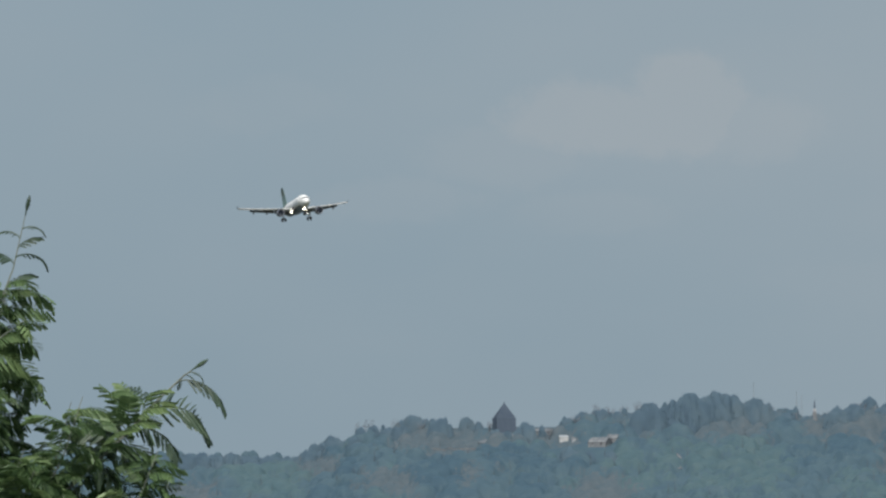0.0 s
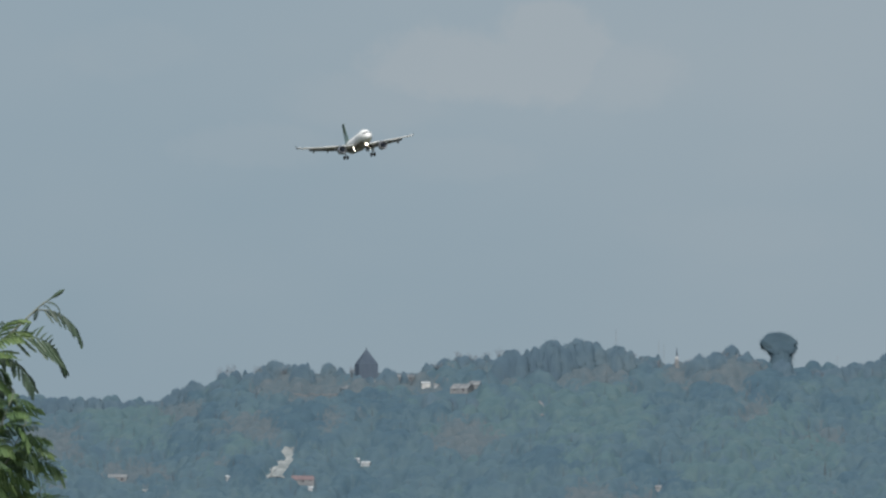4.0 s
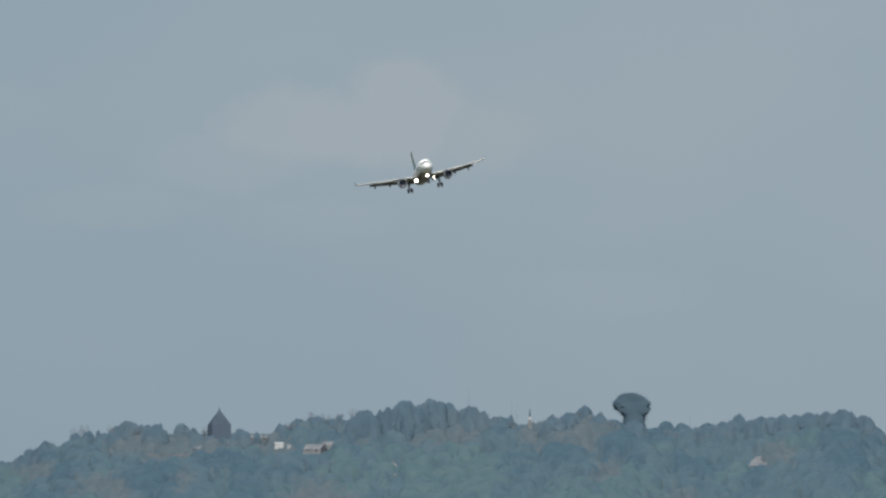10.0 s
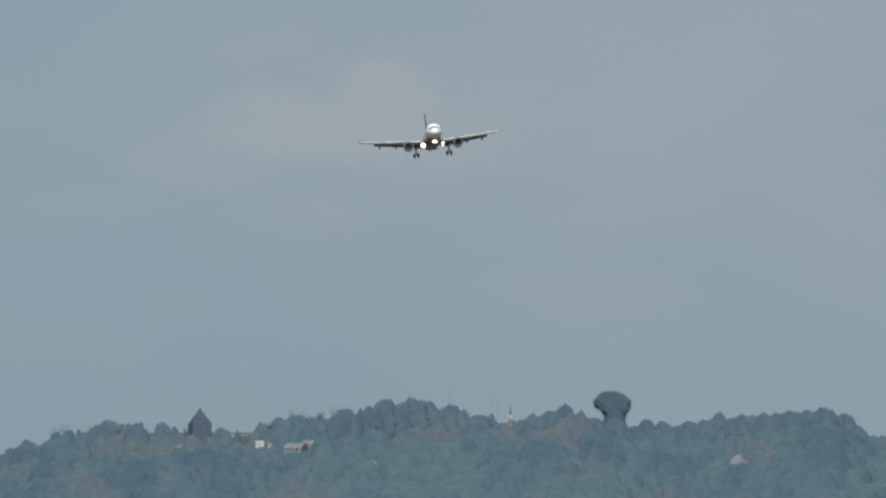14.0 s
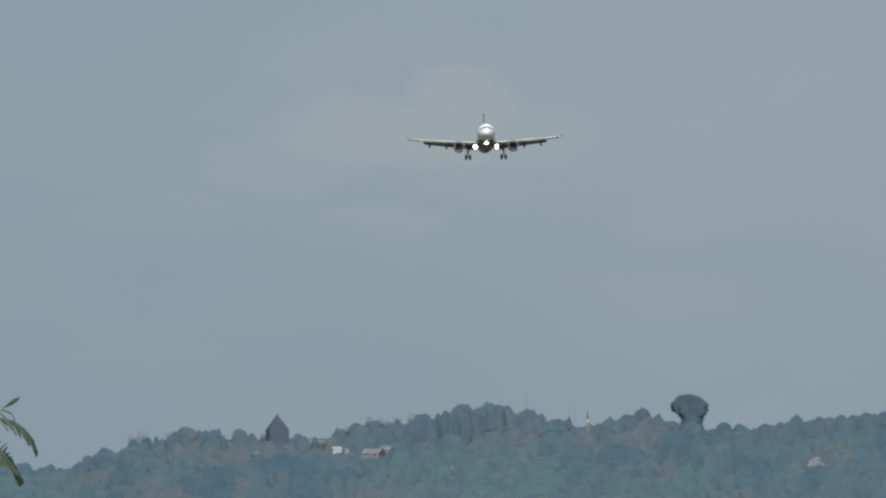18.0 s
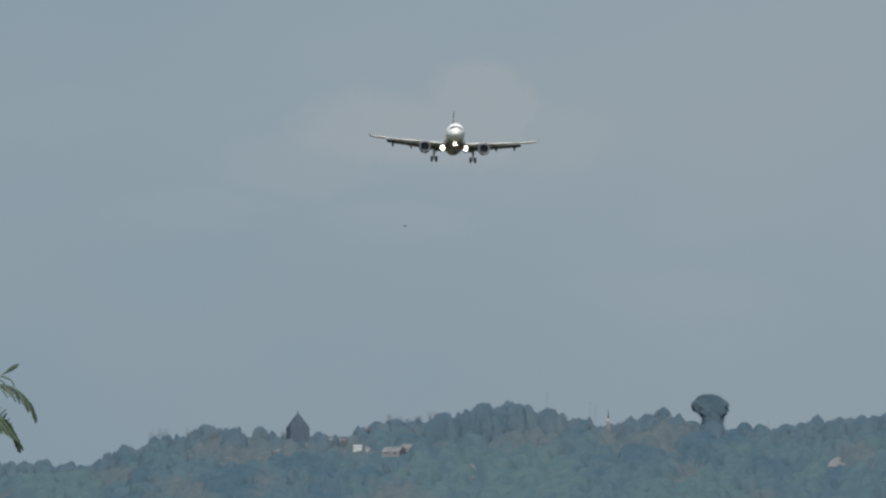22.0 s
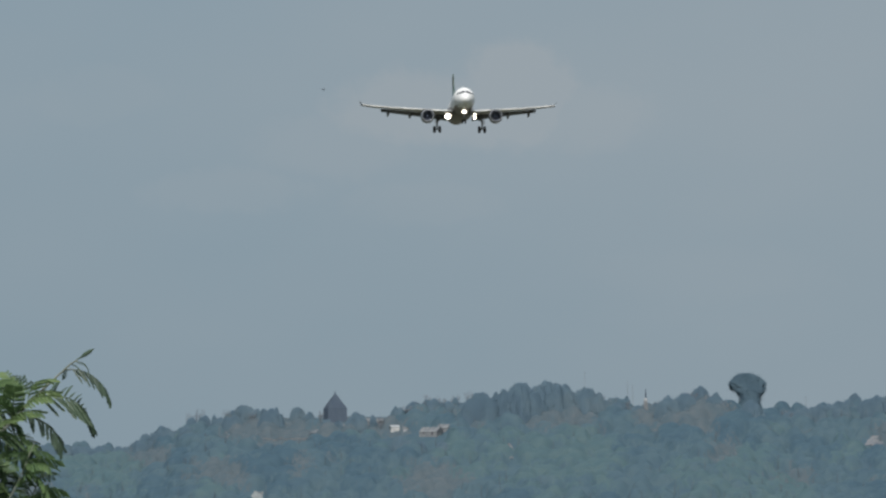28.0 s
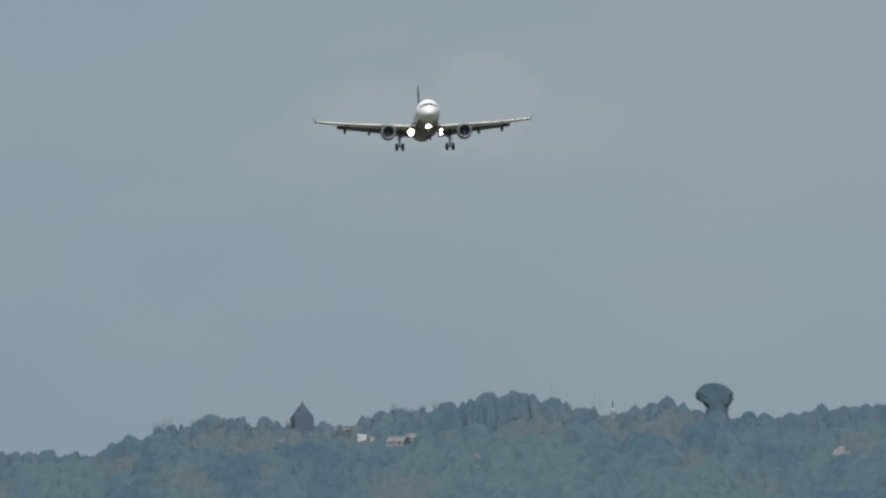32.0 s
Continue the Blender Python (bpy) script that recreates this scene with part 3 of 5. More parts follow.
WEST = [(-510, 87, 40), (-560, 86, 40), (-455, 89, 34), (-420, 91, 34), (-385, 91, 28), (-350, 81, 30), (-320, 66, 30), (-305, 56, 40), (-335, 70, 24), (-252, 40, 24), (-230, 36, 22), (-205, 40, 26), (-162, 18, 36), (-137, 26, 28), (-112, 26, 38), (-66, 22, 26), (-44, 30, 15), (38, 33, 36), (67, 37, 10),
        (-265, 55, 30), (-182, 36, 30), (-480, 86, 38), (-535, 85, 42), (-590, 84, 42), (-440, 92, 26), (-400, 94, 24), (-372, 92, 20), (-14, 44, 22), (6, 46, 20), (24, 47, 18), (116, 76, 34), (190, 85, 26), (150, 84, 20)]
EAST = [(108, 22, 22), (140, 15, 26), (172, 8, 28), (200, 14, 24), (222, 14, 14), (258, 0, 60), (294, 1, 48), (330, -18, 68), (375, -24, 66), (405, -14, 50), (350, -8, 44), (445, -9, 52), (418, 0, 30), (478, 12, 26), (502, 16, 24),
        (568, 20, 22), (536, 22, 22), (590, 10, 40), (620, 2, 40), (646, -11, 26), (670, 6, 30)]
FAR_EAST = [(922, 2, 24), (890, 17, 40), (860, 22, 36), (958, 7, 46), (1000, 4, 50), (1045, -1, 50), (1105, -7, 56), (1140, 4, 40), (1075, -1, 40), (980, 8, 36), (1022, 4, 36), (908, 14, 30), (1235, 34, 26), (830, 26, 34), (808, 32, 26), (1165, 30, 34), (940, 14, 34), (1120, 0, 30), (875, 22, 28), (845, 27, 26)]
for n_, (u_, v_, w_) in enumerate(WEST + EAST + FAR_EAST):
    ridge_tree(u_, v_, w_, 0.12 if w_ > 20 else 0.3, seed=11 + n_)
ridge_tree(729, -34, 72, trunk=0.43, seed=3, label="tall umbrella-shaped tree rising alone above the ridge", dens=1.3, umbrella=True)
ridge_tree(738, 14, 40, trunk=0.1, seed=5, low=1.2, label="dense bushy tree in front of the tall umbrella-shaped tree")


thin = random.Random(77)
u_ = -590.0
while u_ < 1180:      # small trees and bushes that break the skyline between the larger crowns
    u_ += thin.uniform(14, 34)
    if -100 < u_ < 100 or 530 < u_ < 566 or 690 < u_ < 772:
        continue
    edge_ = float(np.interp(u_, RIDGE_U, RIDGE_V))
    low_ = 0.5 if u_ < -300 or u_ > 770 else 1.0
    ridge_tree(u_, edge_ - thin.uniform(9, 24) * low_, thin.uniform(9, 17), 0.3, seed=500 + int(u_) + 600, low=0.8, label="small bushy tree breaking the hill's skyline")


def bare_tree(u, v, wide, seed, low=0.0):
    """A leafless tree: a slim trunk forking into fine upright twigs; its tips show at v."""
    r = random.Random(seed)
    foot = on_slope(u, max(v + 26 + low, float(np.interp(u, RIDGE_U, RIDGE_V)) + 3 + low))
    top = EYE.z + foot.y * (math.tan(radians(TOP)) - v * UNIT / RIDGE)
    h, w = max(2.5, top - foot.z), wide * UNIT / 2
    t = tagged(new("bare_tree"), "leafless brown tree with fine upright twigs", "tree", "bare trees on the hill")
    t.location = foot
    part("trunk", mesh_from("trunk", *tube([(0, 0, -0.4), (0.05, 0, h * 0.3), (-0.03, 0, h * 0.62)], [0.14, 0.10, 0.04], 6), M_BARK_HAZED), t)
    twigs = []
    for k in range(9):
        a, z0 = 2.4 * k + r.uniform(-0.4, 0.4), h * r.uniform(0.22, 0.5)
        reach = w * r.uniform(0.5, 0.95)
        end = Vector((math.cos(a) * reach, math.sin(a) * reach * 0.7, h * r.uniform(0.7, 0.97)))
        base = Vector((0, 0, z0))
        mid = base.lerp(end, 0.5) + Vector((math.cos(a) * 0.15 * w, 0, -0.06 * h))
        twigs.append(tube([base, mid, end], [0.05, 0.035, 0.015], 4, False))
        for j in range(11):
            p = base.lerp(mid, r.uniform(0.3, 1)) if j < 4 else mid.lerp(end, r.uniform(0, 0.9))
            d = Vector((r.uniform(-1, 1), r.uniform(-0.7, 0.7), r.uniform(0.5, 1.5))).normalized() * r.uniform(0.5, 1.2)
            twigs.append(tube([p, p + d * 0.5 + Vector((0.03, 0, 0.04)), p + d], [0.03, 0.022, 0.012], 3, False))
    part("twig_crown", mesh_from("twig_crown", *joined(*twigs), M_TWIG), t, "fine grey-brown twigs")


for n_, (u_, v_, w_, l_) in enumerate(((-257, 30, 32, 0), (-240, 24, 24, 0), (-190, 26, 26, 0), (-146, 30, 22, 0), (128, 20, 26, 0), (150, 14, 28, 0), (164, 2, 16, 0), (186, 4, 26, 0), (212, 4, 22, 0), (236, -4, 24, 0), (-26, 30, 14, 0), (80, 40, 14, 0),
                                       (470, 4, 24, 0), (492, 8, 20, 0), (516, 14, 20, 0), (575, 12, 26, 0), (602, 8, 30, 0), (632, -2, 26, 0), (662, 4, 24, 0), (690, 14, 24, 0), (795, 30, 18, 0), (812, 34, 18, 0))):
    bare_tree(u_, v_, w_, 300 + n_, l_)


# ---- the tower and other buildings ----
def tower():
    t = tagged(new("tower_house"), "dark brick tower with a steep pyramid roof", "building")
    y = RIDGE - 6
    g = height(0, y)
    apex = EYE.z + y * math.tan(radians(TOP)) + 0.75
    t.matrix_basis = pose(0, y, g, 0, 0, 14)
    h = apex - g
    w = 3.12
    e = h - 5.6
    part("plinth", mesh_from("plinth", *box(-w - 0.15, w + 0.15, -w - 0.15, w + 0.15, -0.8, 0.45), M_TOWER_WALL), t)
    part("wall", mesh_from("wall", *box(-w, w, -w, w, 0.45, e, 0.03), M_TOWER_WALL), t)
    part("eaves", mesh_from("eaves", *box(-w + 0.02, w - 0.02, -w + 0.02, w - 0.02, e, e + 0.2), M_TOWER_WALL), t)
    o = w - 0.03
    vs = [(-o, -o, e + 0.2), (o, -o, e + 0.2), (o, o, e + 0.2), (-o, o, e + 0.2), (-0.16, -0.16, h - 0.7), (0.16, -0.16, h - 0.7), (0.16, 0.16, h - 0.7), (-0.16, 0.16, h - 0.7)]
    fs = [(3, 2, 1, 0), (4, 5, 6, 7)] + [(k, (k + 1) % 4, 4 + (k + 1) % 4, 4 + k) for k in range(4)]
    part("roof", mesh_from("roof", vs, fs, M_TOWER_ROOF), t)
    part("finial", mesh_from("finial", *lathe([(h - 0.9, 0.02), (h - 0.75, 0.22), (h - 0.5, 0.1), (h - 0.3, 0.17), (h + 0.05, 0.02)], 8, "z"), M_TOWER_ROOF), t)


tower()


def house(name, label, u, v, wide, high, wall, roof, turn=0.0, deep=4.0, style="gable", rise=0.5):
    """A small building whose foot shows at v; wide and high (to the eaves) in plan units."""
    p = on_slope(u, v)
    w, h = wide * UNIT / 2, high * UNIT
    t = tagged(new(name), label, "building", "buildings on the hill")
    t.matrix_basis = pose(p.x, p.y, p.z + 0.3, 0, 0, turn)
    d = deep / 2
    part("wall", mesh_from("wall", *box(-w, w, -d, d, -2.2, h), wall), t)
    r = h * rise + 0.25
    o = 0.1
    if style == "gable":
        vs = [(-w - o, -d - o, h), (w + o, -d - o, h), (w + o, d + o, h), (-w - o, d + o, h), (-w - o, 0, h + r), (w + o, 0, h + r)]
        fs = [(3, 2, 1, 0), (0, 1, 5, 4), (2, 3, 4, 5), (1, 2, 5), (3, 0, 4)]
    else:
        vs, fs = box(-w - o, w + o, -d - o, d + o, h, h + 0.22)
    part("roof", mesh_from("roof", vs, fs, roof), t)
    n = max(1, int(w / 1.1)) if wide > 16 else 0
    for k in range(n):
        cx = -w + (k + 0.5) * 2 * w / n
        if k == n // 2:
            part("door", mesh_from("door", *box(cx - 0.3, cx + 0.3, -d - 0.03, -d + 0.1, 0.02, h * 0.75), M_DARK), t)
        else:
            part("window", mesh_from("window", *box(cx - 0.28, cx + 0.28, -d - 0.03, -d + 0.1, h * 0.35, h * 0.75), M_DARK), t)
    return t


house("house", "small whitewashed house with a pale roof below the tower", 105, 67, 15, 5, M_LIME_WALL, M_WHITE_WALL, 6, rise=0.5)
house("hut", "tiny white hut beside the whitewashed house", 129, 69, 18, 4, M_WHITE_WALL, M_TIN_ROOF, deep=2)
house("terrace_building", "long low building with a pale weathered roof", 170, 76, 34, 5, M_PINK_WALL, M_PALE_ROOF, -26, 5, rise=1.5)
house("shed", "open shed with a pale roof beside the long low building", 194, 69, 20, 4, M_PINK_WALL, M_PALE_ROOF, -20, 5, rise=1.6)
house("house", "grey-roofed house behind the bushes by the tower", 66, 56, 38, 4, M_TIN_ROOF, M_PALE_ROOF, 4, 4, rise=0.9)
house("house", "small white house among trees", -17, 202, 9, 3.5, M_WHITE_WALL, M_WHITE_WALL, 12, 3)
house("house", "small white house among trees", 0, 207, 15, 3.5, M_WHITE_WALL, M_WHITE_WALL, -8, 3)
house("house", "house with a red clay-tile roof below the quarry", -112, 238, 38, 4, M_PINK_WALL, M_TILE_ROOF, 3, 5, rise=1.6)
house("hut", "white hut below the red-roofed house", -98, 251, 8, 3.5, M_WHITE_WALL, M_WHITE_WALL, 0, 2)
house("house", "white house in the woods", -242, 234, 13, 4, M_WHITE_WALL, M_WHITE_WALL, 15, 3)
house("house", "cream house low on the hillside", -387, 258, 17, 5, M_WHITE_WALL, M_WHITE_WALL, 5, 4, "flat")
house("hut", "white hut in the woods", 51, 247, 6, 4, M_WHITE_WALL, M_WHITE_WALL, 0, 2)
house("hut", "pale hut low on the slope", 518, 250, 10, 5, M_PINK_WALL, M_TIN_ROOF, 0, 2)
house("hut", "pale hut at the hill's end", 1218, 144, 14, 6, M_PINK_WALL, M_TIN_ROOF, 0, 3)
house("house", "low pale grey house deep in the woods", -440, 236, 32, 5, M_PINK_WALL, M_TIN_ROOF, 0, 4, "gable", 0.8)
house("hut", "tiny white hut below the tower", 13, 70, 6, 8, M_LIME_WALL, M_TIN_ROOF, 0, 1)


def shrine():
    """The white shrine with a dark spire on the ridge."""
    y = RIDGE - 8
    x = 550 * UNIT * y / RIDGE
    g = height(x, y)
    top = EYE.z + y * (math.tan(radians(TOP)) + 6 * UNIT / RIDGE)
    t = tagged(new("shrine"), "small white shrine with a slim dark spire on the ridge", "shrine")
    t.location = (x, y, g)
    h = top - g
    b = h - 3.2
    part("base", mesh_from("base", *box(-0.7, 0.7, -0.7, 0.7, -0.5, b - 0.6, 0.1), M_PINK_WALL), t)
    part("dome", mesh_from("dome", *lathe([(b - 0.6, 0.65), (b - 0.1, 0.6), (b + 0.3, 0.4), (b + 0.5, 0.2)], 12, "z"), M_WHITE_WALL, True), t)
    part("spire", mesh_from("spire", *lathe([(b + 0.4, 0.3), (b + 1.2, 0.22), (b + 2.2, 0.14), (h, 0.04)], 8, "z"), M_TOWER_ROOF), t)


shrine()


def mast(u, v):
    """A slim lattice mast whose tip shows at v."""
    y = RIDGE + 30
    x = u * UNIT * y / RIDGE
    g = height(x, y)
    top = EYE.z + y * (math.tan(radians(TOP)) - v * UNIT / RIDGE)
    t = tagged(new("radio_mast"), "thin grey steel lattice mast behind the ridge", "mast", "masts behind the ridge")
    t.location = (x, y, g)
    h = top - g
    for sx, sy in ((-1, -1), (1, -1), (0, 1)):
        part("leg", mesh_from("leg", *tube([(sx * 0.45, sy * 0.45, -0.5), (sx * 0.04, sy * 0.04, h)], [0.035, 0.02], 4), M_MAST), t)
    bars = []
    for k in range(9):
        z, z2 = h * k / 9, h * (k + 1) / 9
        a, b = 0.45 * (1 - k / 10), 0.45 * (1 - (k + 1) / 10)
        bars += [tube([(-a, -a, z), (b, -b, z2)], [0.018, 0.018], 3), tube([(a, -a, z), (0, b, z2)], [0.018, 0.018], 3)]
    part("bracing", mesh_from("bracing", *joined(*bars), M_MAST), t)


for u_, v_ in ((442, -38), (518, -20), (527, -14), (834, 8)):
    mast(u_, v_)


def scar(name, label, u, v, wide, high, lean, seed, mat):
    """A bare patch broken into the slope: a rough sheet of rock that follows the ground."""
    r = np.random.default_rng(seed)
    nxs, nys = 14, 14
    vs, fs = [], []
    for j in range(nys + 1):
        q = j / nys
        for i in range(nxs + 1):
            s = (i / nxs - 0.5) * (1 - 0.6 * q ** 1.5) + 0.08 * noise.noise(Vector((q * 5, (i > nxs / 2) * 3.0, seed)))
            p = on_slope(u + s * wide + lean * q, v - q * high)
            rim = 1 - (2 * abs(i / nxs - 0.5)) ** 4
            vs.append((p.x, p.y - 0.3 - r.uniform(0, 0.6) * rim, p.z + 0.08 + r.uniform(0, 0.4) * rim))
    for j in range(nys):
        for i in range(nxs):
            a = j * (nxs + 1) + i
            fs.append((a, a + 1, a + nxs + 2, a + nxs + 1))
    c = Vector(np.mean(vs, axis=0))
    ob = new(name, mesh_from(name, [Vector(p) - c for p in vs], fs, mat))
    ob.location = c
    return tagged(ob, label, "rock", kind="structure")


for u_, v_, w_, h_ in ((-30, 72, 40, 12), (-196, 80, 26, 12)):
    scar("bare_bank", "bare brown bank showing between the trees", u_, v_, w_, h_, 6, 9, M_HAZED_BANK)
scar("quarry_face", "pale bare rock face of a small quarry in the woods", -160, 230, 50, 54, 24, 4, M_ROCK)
scar("rock_outcrop", "small pale rock showing through the trees", 313, 118, 16, 28, -6, 6, M_HAZED_ROCK)
scar("rock_outcrop", "pale rounded rock half hidden in the woods", 954, 98, 36, 17, 3, 8, M_HAZED_ROCK)


def terrace():
    """The pale retaining wall on the slope left of the tower, in short lengths."""
    t = tagged(new("retaining_wall"), "low cream retaining wall of a terrace below the tower", "wall")
    c = on_slope(-90, 82)
    t.location = c
    for k in range(8):
        p = on_slope(-128 + k * 10.5, 82 + (k % 3))
        w = 0.85
        part("panel", mesh_from("panel", *box(p.x - c.x - w, p.x - c.x + w, p.y - c.y - 0.9, p.y - c.y + 0.4, p.z - c.z - 1, p.z - c.z + 0.55 + 0.15 * (k % 2)), M_PALE_ROOF), t)


terrace()


# ---- the airliner (x to its left wing, y aft, z up; origin on the axis above the main wheels) ----
NOSE = -17.7
BODY_S = (0, 0.12, 0.35, 0.8, 1.5, 2.4, 3.4, 4.6, 6.2, 24.0, 27.0, 30.0, 33.0, 35.5, 37.2)
BODY_R = (0.03, 0.32, 0.58, 0.88, 1.17, 1.46, 1.73, 1.90, 1.975, 1.975, 1.90, 1.60, 1.12, 0.66, 0.24)
BODY_Z = (-0.66, -0.65, -0.63, -0.58, -0.50, -0.36, -0.20, -0.08, 0.0, 0.0, 0.10, 0.40, 0.80, 1.12, 1.32)


def skin(s, angle, off=0.0):
    """A point of the fuselage s metres behind the nose, at an angle from its crown."""
    r, z = 0.93 * float(np.interp(s, BODY_S, BODY_R)) + off, float(np.interp(s, BODY_S, BODY_Z))
    a = radians(angle)
    return Vector((r * math.sin(a), NOSE + s, z + 1.09 * r * math.cos(a)))


def patch(s0, s1, a0, a1, off, n=4):
    """A piece of skin set off the fuselage."""
    vs, fs = [], []
    for i in range(n + 1):
        for j in range(n + 1):
            vs.append(skin(s0 + (s1 - s0) * i / n, a0 + (a1 - a0) * j / n, off))
    for i in range(n):
        for j in range(n):
            k = i * (n + 1) + j
            fs.append((k, k + 1, k + n + 2, k + n + 1))
    return vs, fs


def aerofoil(sections, n=9):
    """A closed lofted wing: sections of (x, y of the leading edge, chord, z, thickness, twist)."""
    vs, fs = [], []
    m = 2 * n
    for x, y, c, z, t, tw in sections:
        for k in range(m):
            q = k / n
            up = q <= 1
            f = (1 - math.cos(math.pi * (q if up else 2 - q))) / 2
            th = 5 * t * (0.2969 * math.sqrt(f) - 0.126 * f - 0.3516 * f ** 2 + 0.2843 * f ** 3 - 0.1036 * f ** 4)
            zz = th * (1.0 if up else -0.8)
            vs.append((x, y + c * f, z + c * zz - math.sin(radians(tw)) * c * f))
    for i in range(len(sections) - 1):
        for k in range(m):
            j = (k + 1) % m
            fs.append((i * m + k, i * m + j, (i + 1) * m + j, (i + 1) * m + k))
    fs.append(tuple(range(m)))
    fs.append(tuple((len(sections) - 1) * m + k for k in range(m))[::-1])
    return vs, fs


def mirrored(shape, s):
    v, f = shape
    return ([(s * p[0], p[1], p[2]) for p in v], f if s > 0 else [q[::-1] for q in f])


def wing_at(x):
    """Leading edge y, chord and z of the wing at x metres from the axis."""
    xs = (1.2, 6.4, 11.5, 16.3)
    return (NOSE + float(np.interp(x, xs, (11.4, 14.5, 17.6, 20.5))), float(np.interp(x, xs, (7.0, 4.5, 3.0, 1.6))),
            float(np.interp(x, xs, (-1.30, -0.62, 0.06, 0.86))))


def wheel(parent, x, y, z, r, w):
    ty = part("tyre", mesh_from("tyre", *lathe([(-w * 0.5, r * 0.55), (-w * 0.5, r * 0.86), (-w * 0.36, r * 0.97), (0, r), (w * 0.36, r * 0.97), (w * 0.5, r * 0.86), (w * 0.5, r * 0.55)], 20, "x"), M_TYRE, True), parent, "worn black rubber tyre", pose(x, y, z))
    vs, fs = lathe([(-w * 0.42, 0.03), (-w * 0.42, r * 0.5), (w * 0.42, r * 0.5), (w * 0.42, 0.03)], 14, "x")
    part("rim", mesh_from("rim", vs, fs + [tuple(range(14)), tuple(range(42, 56))], M_STRUT), ty, "grey metal rim")


def airliner():
    t = tagged(new("airliner"), "white airliner with a green tail, wheels down, landing lights on", "aircraft")
    ring = 32
    st = list(np.linspace(0, 6.2, 22)) + list(np.linspace(7, 24, 8)) + list(np.linspace(25, 37.2, 12))
    vs, fs = [], []
    for s in st:
        for k in range(ring):
            vs.append(skin(s, 360 * k / ring))
    for i in range(len(st) - 1):
        for k in range(ring):
            j = (k + 1) % ring
            fs.append((i * ring + k, (i + 1) * ring + k, (i + 1) * ring + j, i * ring + j))
    fs.append(tuple(range(ring)))
    fs.append(tuple((len(st) - 1) * ring + k for k in range(ring))[::-1])
    body = part("fuselage", mesh_from("fuselage", vs, fs, M_WHITE, True), t)
    for s in (-1, 1):
        for a0, a1, s0, s1 in ((2.5, 33, 1.28, 2.14), (35, 51, 1.62, 2.5), (53, 63, 2.3, 3.1)):
            part("cockpit_window", mesh_from("cockpit_window", *patch(s0, s1, s * a0, s * a1, 0.02), M_GLASS, True), body, "dark cockpit glass")
        pane = mesh_from("cabin_window", *patch(7.2, 7.42, s * 72, s * 81, 0.012, 1), M_GLASS)
        for k in range(20):
            part("cabin_window", pane, body, m=pose(0, k * 0.83, 0))
        for s0 in (5.2, 29.0):
            part("cabin_door", mesh_from("cabin_door", *patch(s0, s0 + 0.82, s * 66, s * 112, 0.015), M_WHITE, True), body)
        part("livery_band", mesh_from("livery_band", *patch(26.0, 34.0, s * 8, s * 120, 0.02, 8), M_GREEN, True), body, "green livery band towards the tail")
    # Painted shade: a dark brown strip along the white belly.
    part("underside", mesh_from("underside", *patch(2.6, 31.0, 124, 236, 0.015, 16), M_BELLY, True), body, "brown shade painted along the white belly")
    # belly fairing
    vs, fs = [], []
    for i in range(15):
        q = i / 14
        f = math.sin(math.pi * q) ** 0.55
        for k in range(17):
            a = radians(90 + 180 * k / 16)
            vs.append((math.sin(a) * (1.3 + 0.85 * f), NOSE + 10.4 + 12.4 * q, -0.55 + math.cos(a) * (1.2 + 0.55 * f) - 0.12 * f))
    for i in range(14):
        for k in range(16):
            fs.append((i * 17 + k, i * 17 + k + 1, (i + 1) * 17 + k + 1, (i + 1) * 17 + k))
    part("belly_fairing", mesh_from("belly_fairing", vs, fs, M_BELLY, True), t, "belly fairing darkened with painted shade")
    # tail
    fin = [(0, NOSE + 29.3, 6.0, 1.7, 0.08, 0), (0, NOSE + 31.6, 4.6, 4.3, 0.075, 0), (0, NOSE + 34.4, 2.6, 7.75, 0.07, 0)]
    fvs, ffs = aerofoil([(z, y, c, 0, th, 0) for _, y, c, z, th, _ in fin])
    f = part("fin", mesh_from("fin", [(-p[2], p[1], p[0]) for p in fvs], ffs, M_GREEN, True), t, "dark green tail fin")
    rvs, rfs = aerofoil([(2.0, NOSE + 34.6, 1.5, 0, 0.10, 0), (7.4, NOSE + 36.45, 0.75, 0, 0.10, 0)])
    part("rudder", mesh_from("rudder", [(-p[2] * 1.6, p[1] + 0.1, p[0]) for p in rvs], rfs, M_GREEN, True), f)
    part("tail_cone", mesh_from("tail_cone", *lathe([(NOSE + 37.0, 0.26), (NOSE + 37.5, 0.14), (NOSE + 37.6, 0.02)], 12), M_BELLY, True), t, m=pose(0, 0, 1.3))
    for s in (-1, 1):
        part("tailplane", mesh_from("tailplane", *mirrored(aerofoil([(0.4, NOSE + 31.6, 4.0, 0.9, 0.10, 0), (6.2, NOSE + 35.2, 1.5, 1.5, 0.10, 0)]), s), M_WING, True), t)
        # wing with its movable parts
        secs = []
        for x in (1.2, 3.5, 6.4, 9, 11.5, 14.0, 16.3):
            y, c, z = wing_at(x)
            secs.append((x, y, c * 0.86, z, 0.09, 2.0))
        w = part("wing", mesh_from("wing", *mirrored(aerofoil(secs, 12), s), M_WING, True), t)
        for x0, x1 in ((2.3, 4.9), (6.5, 11.3), (11.35, 16.2)):
            sl = []
            for x in (x0, x1):
                y, c, z = wing_at(x)
                sl.append((x, y - 0.26, c * 0.10 + 0.16, z - 0.17, 0.13, -24))
            part("slat", mesh_from("slat", *mirrored(aerofoil(sl, 7), s), M_LEADING, True), w, "bright extended leading-edge slat")
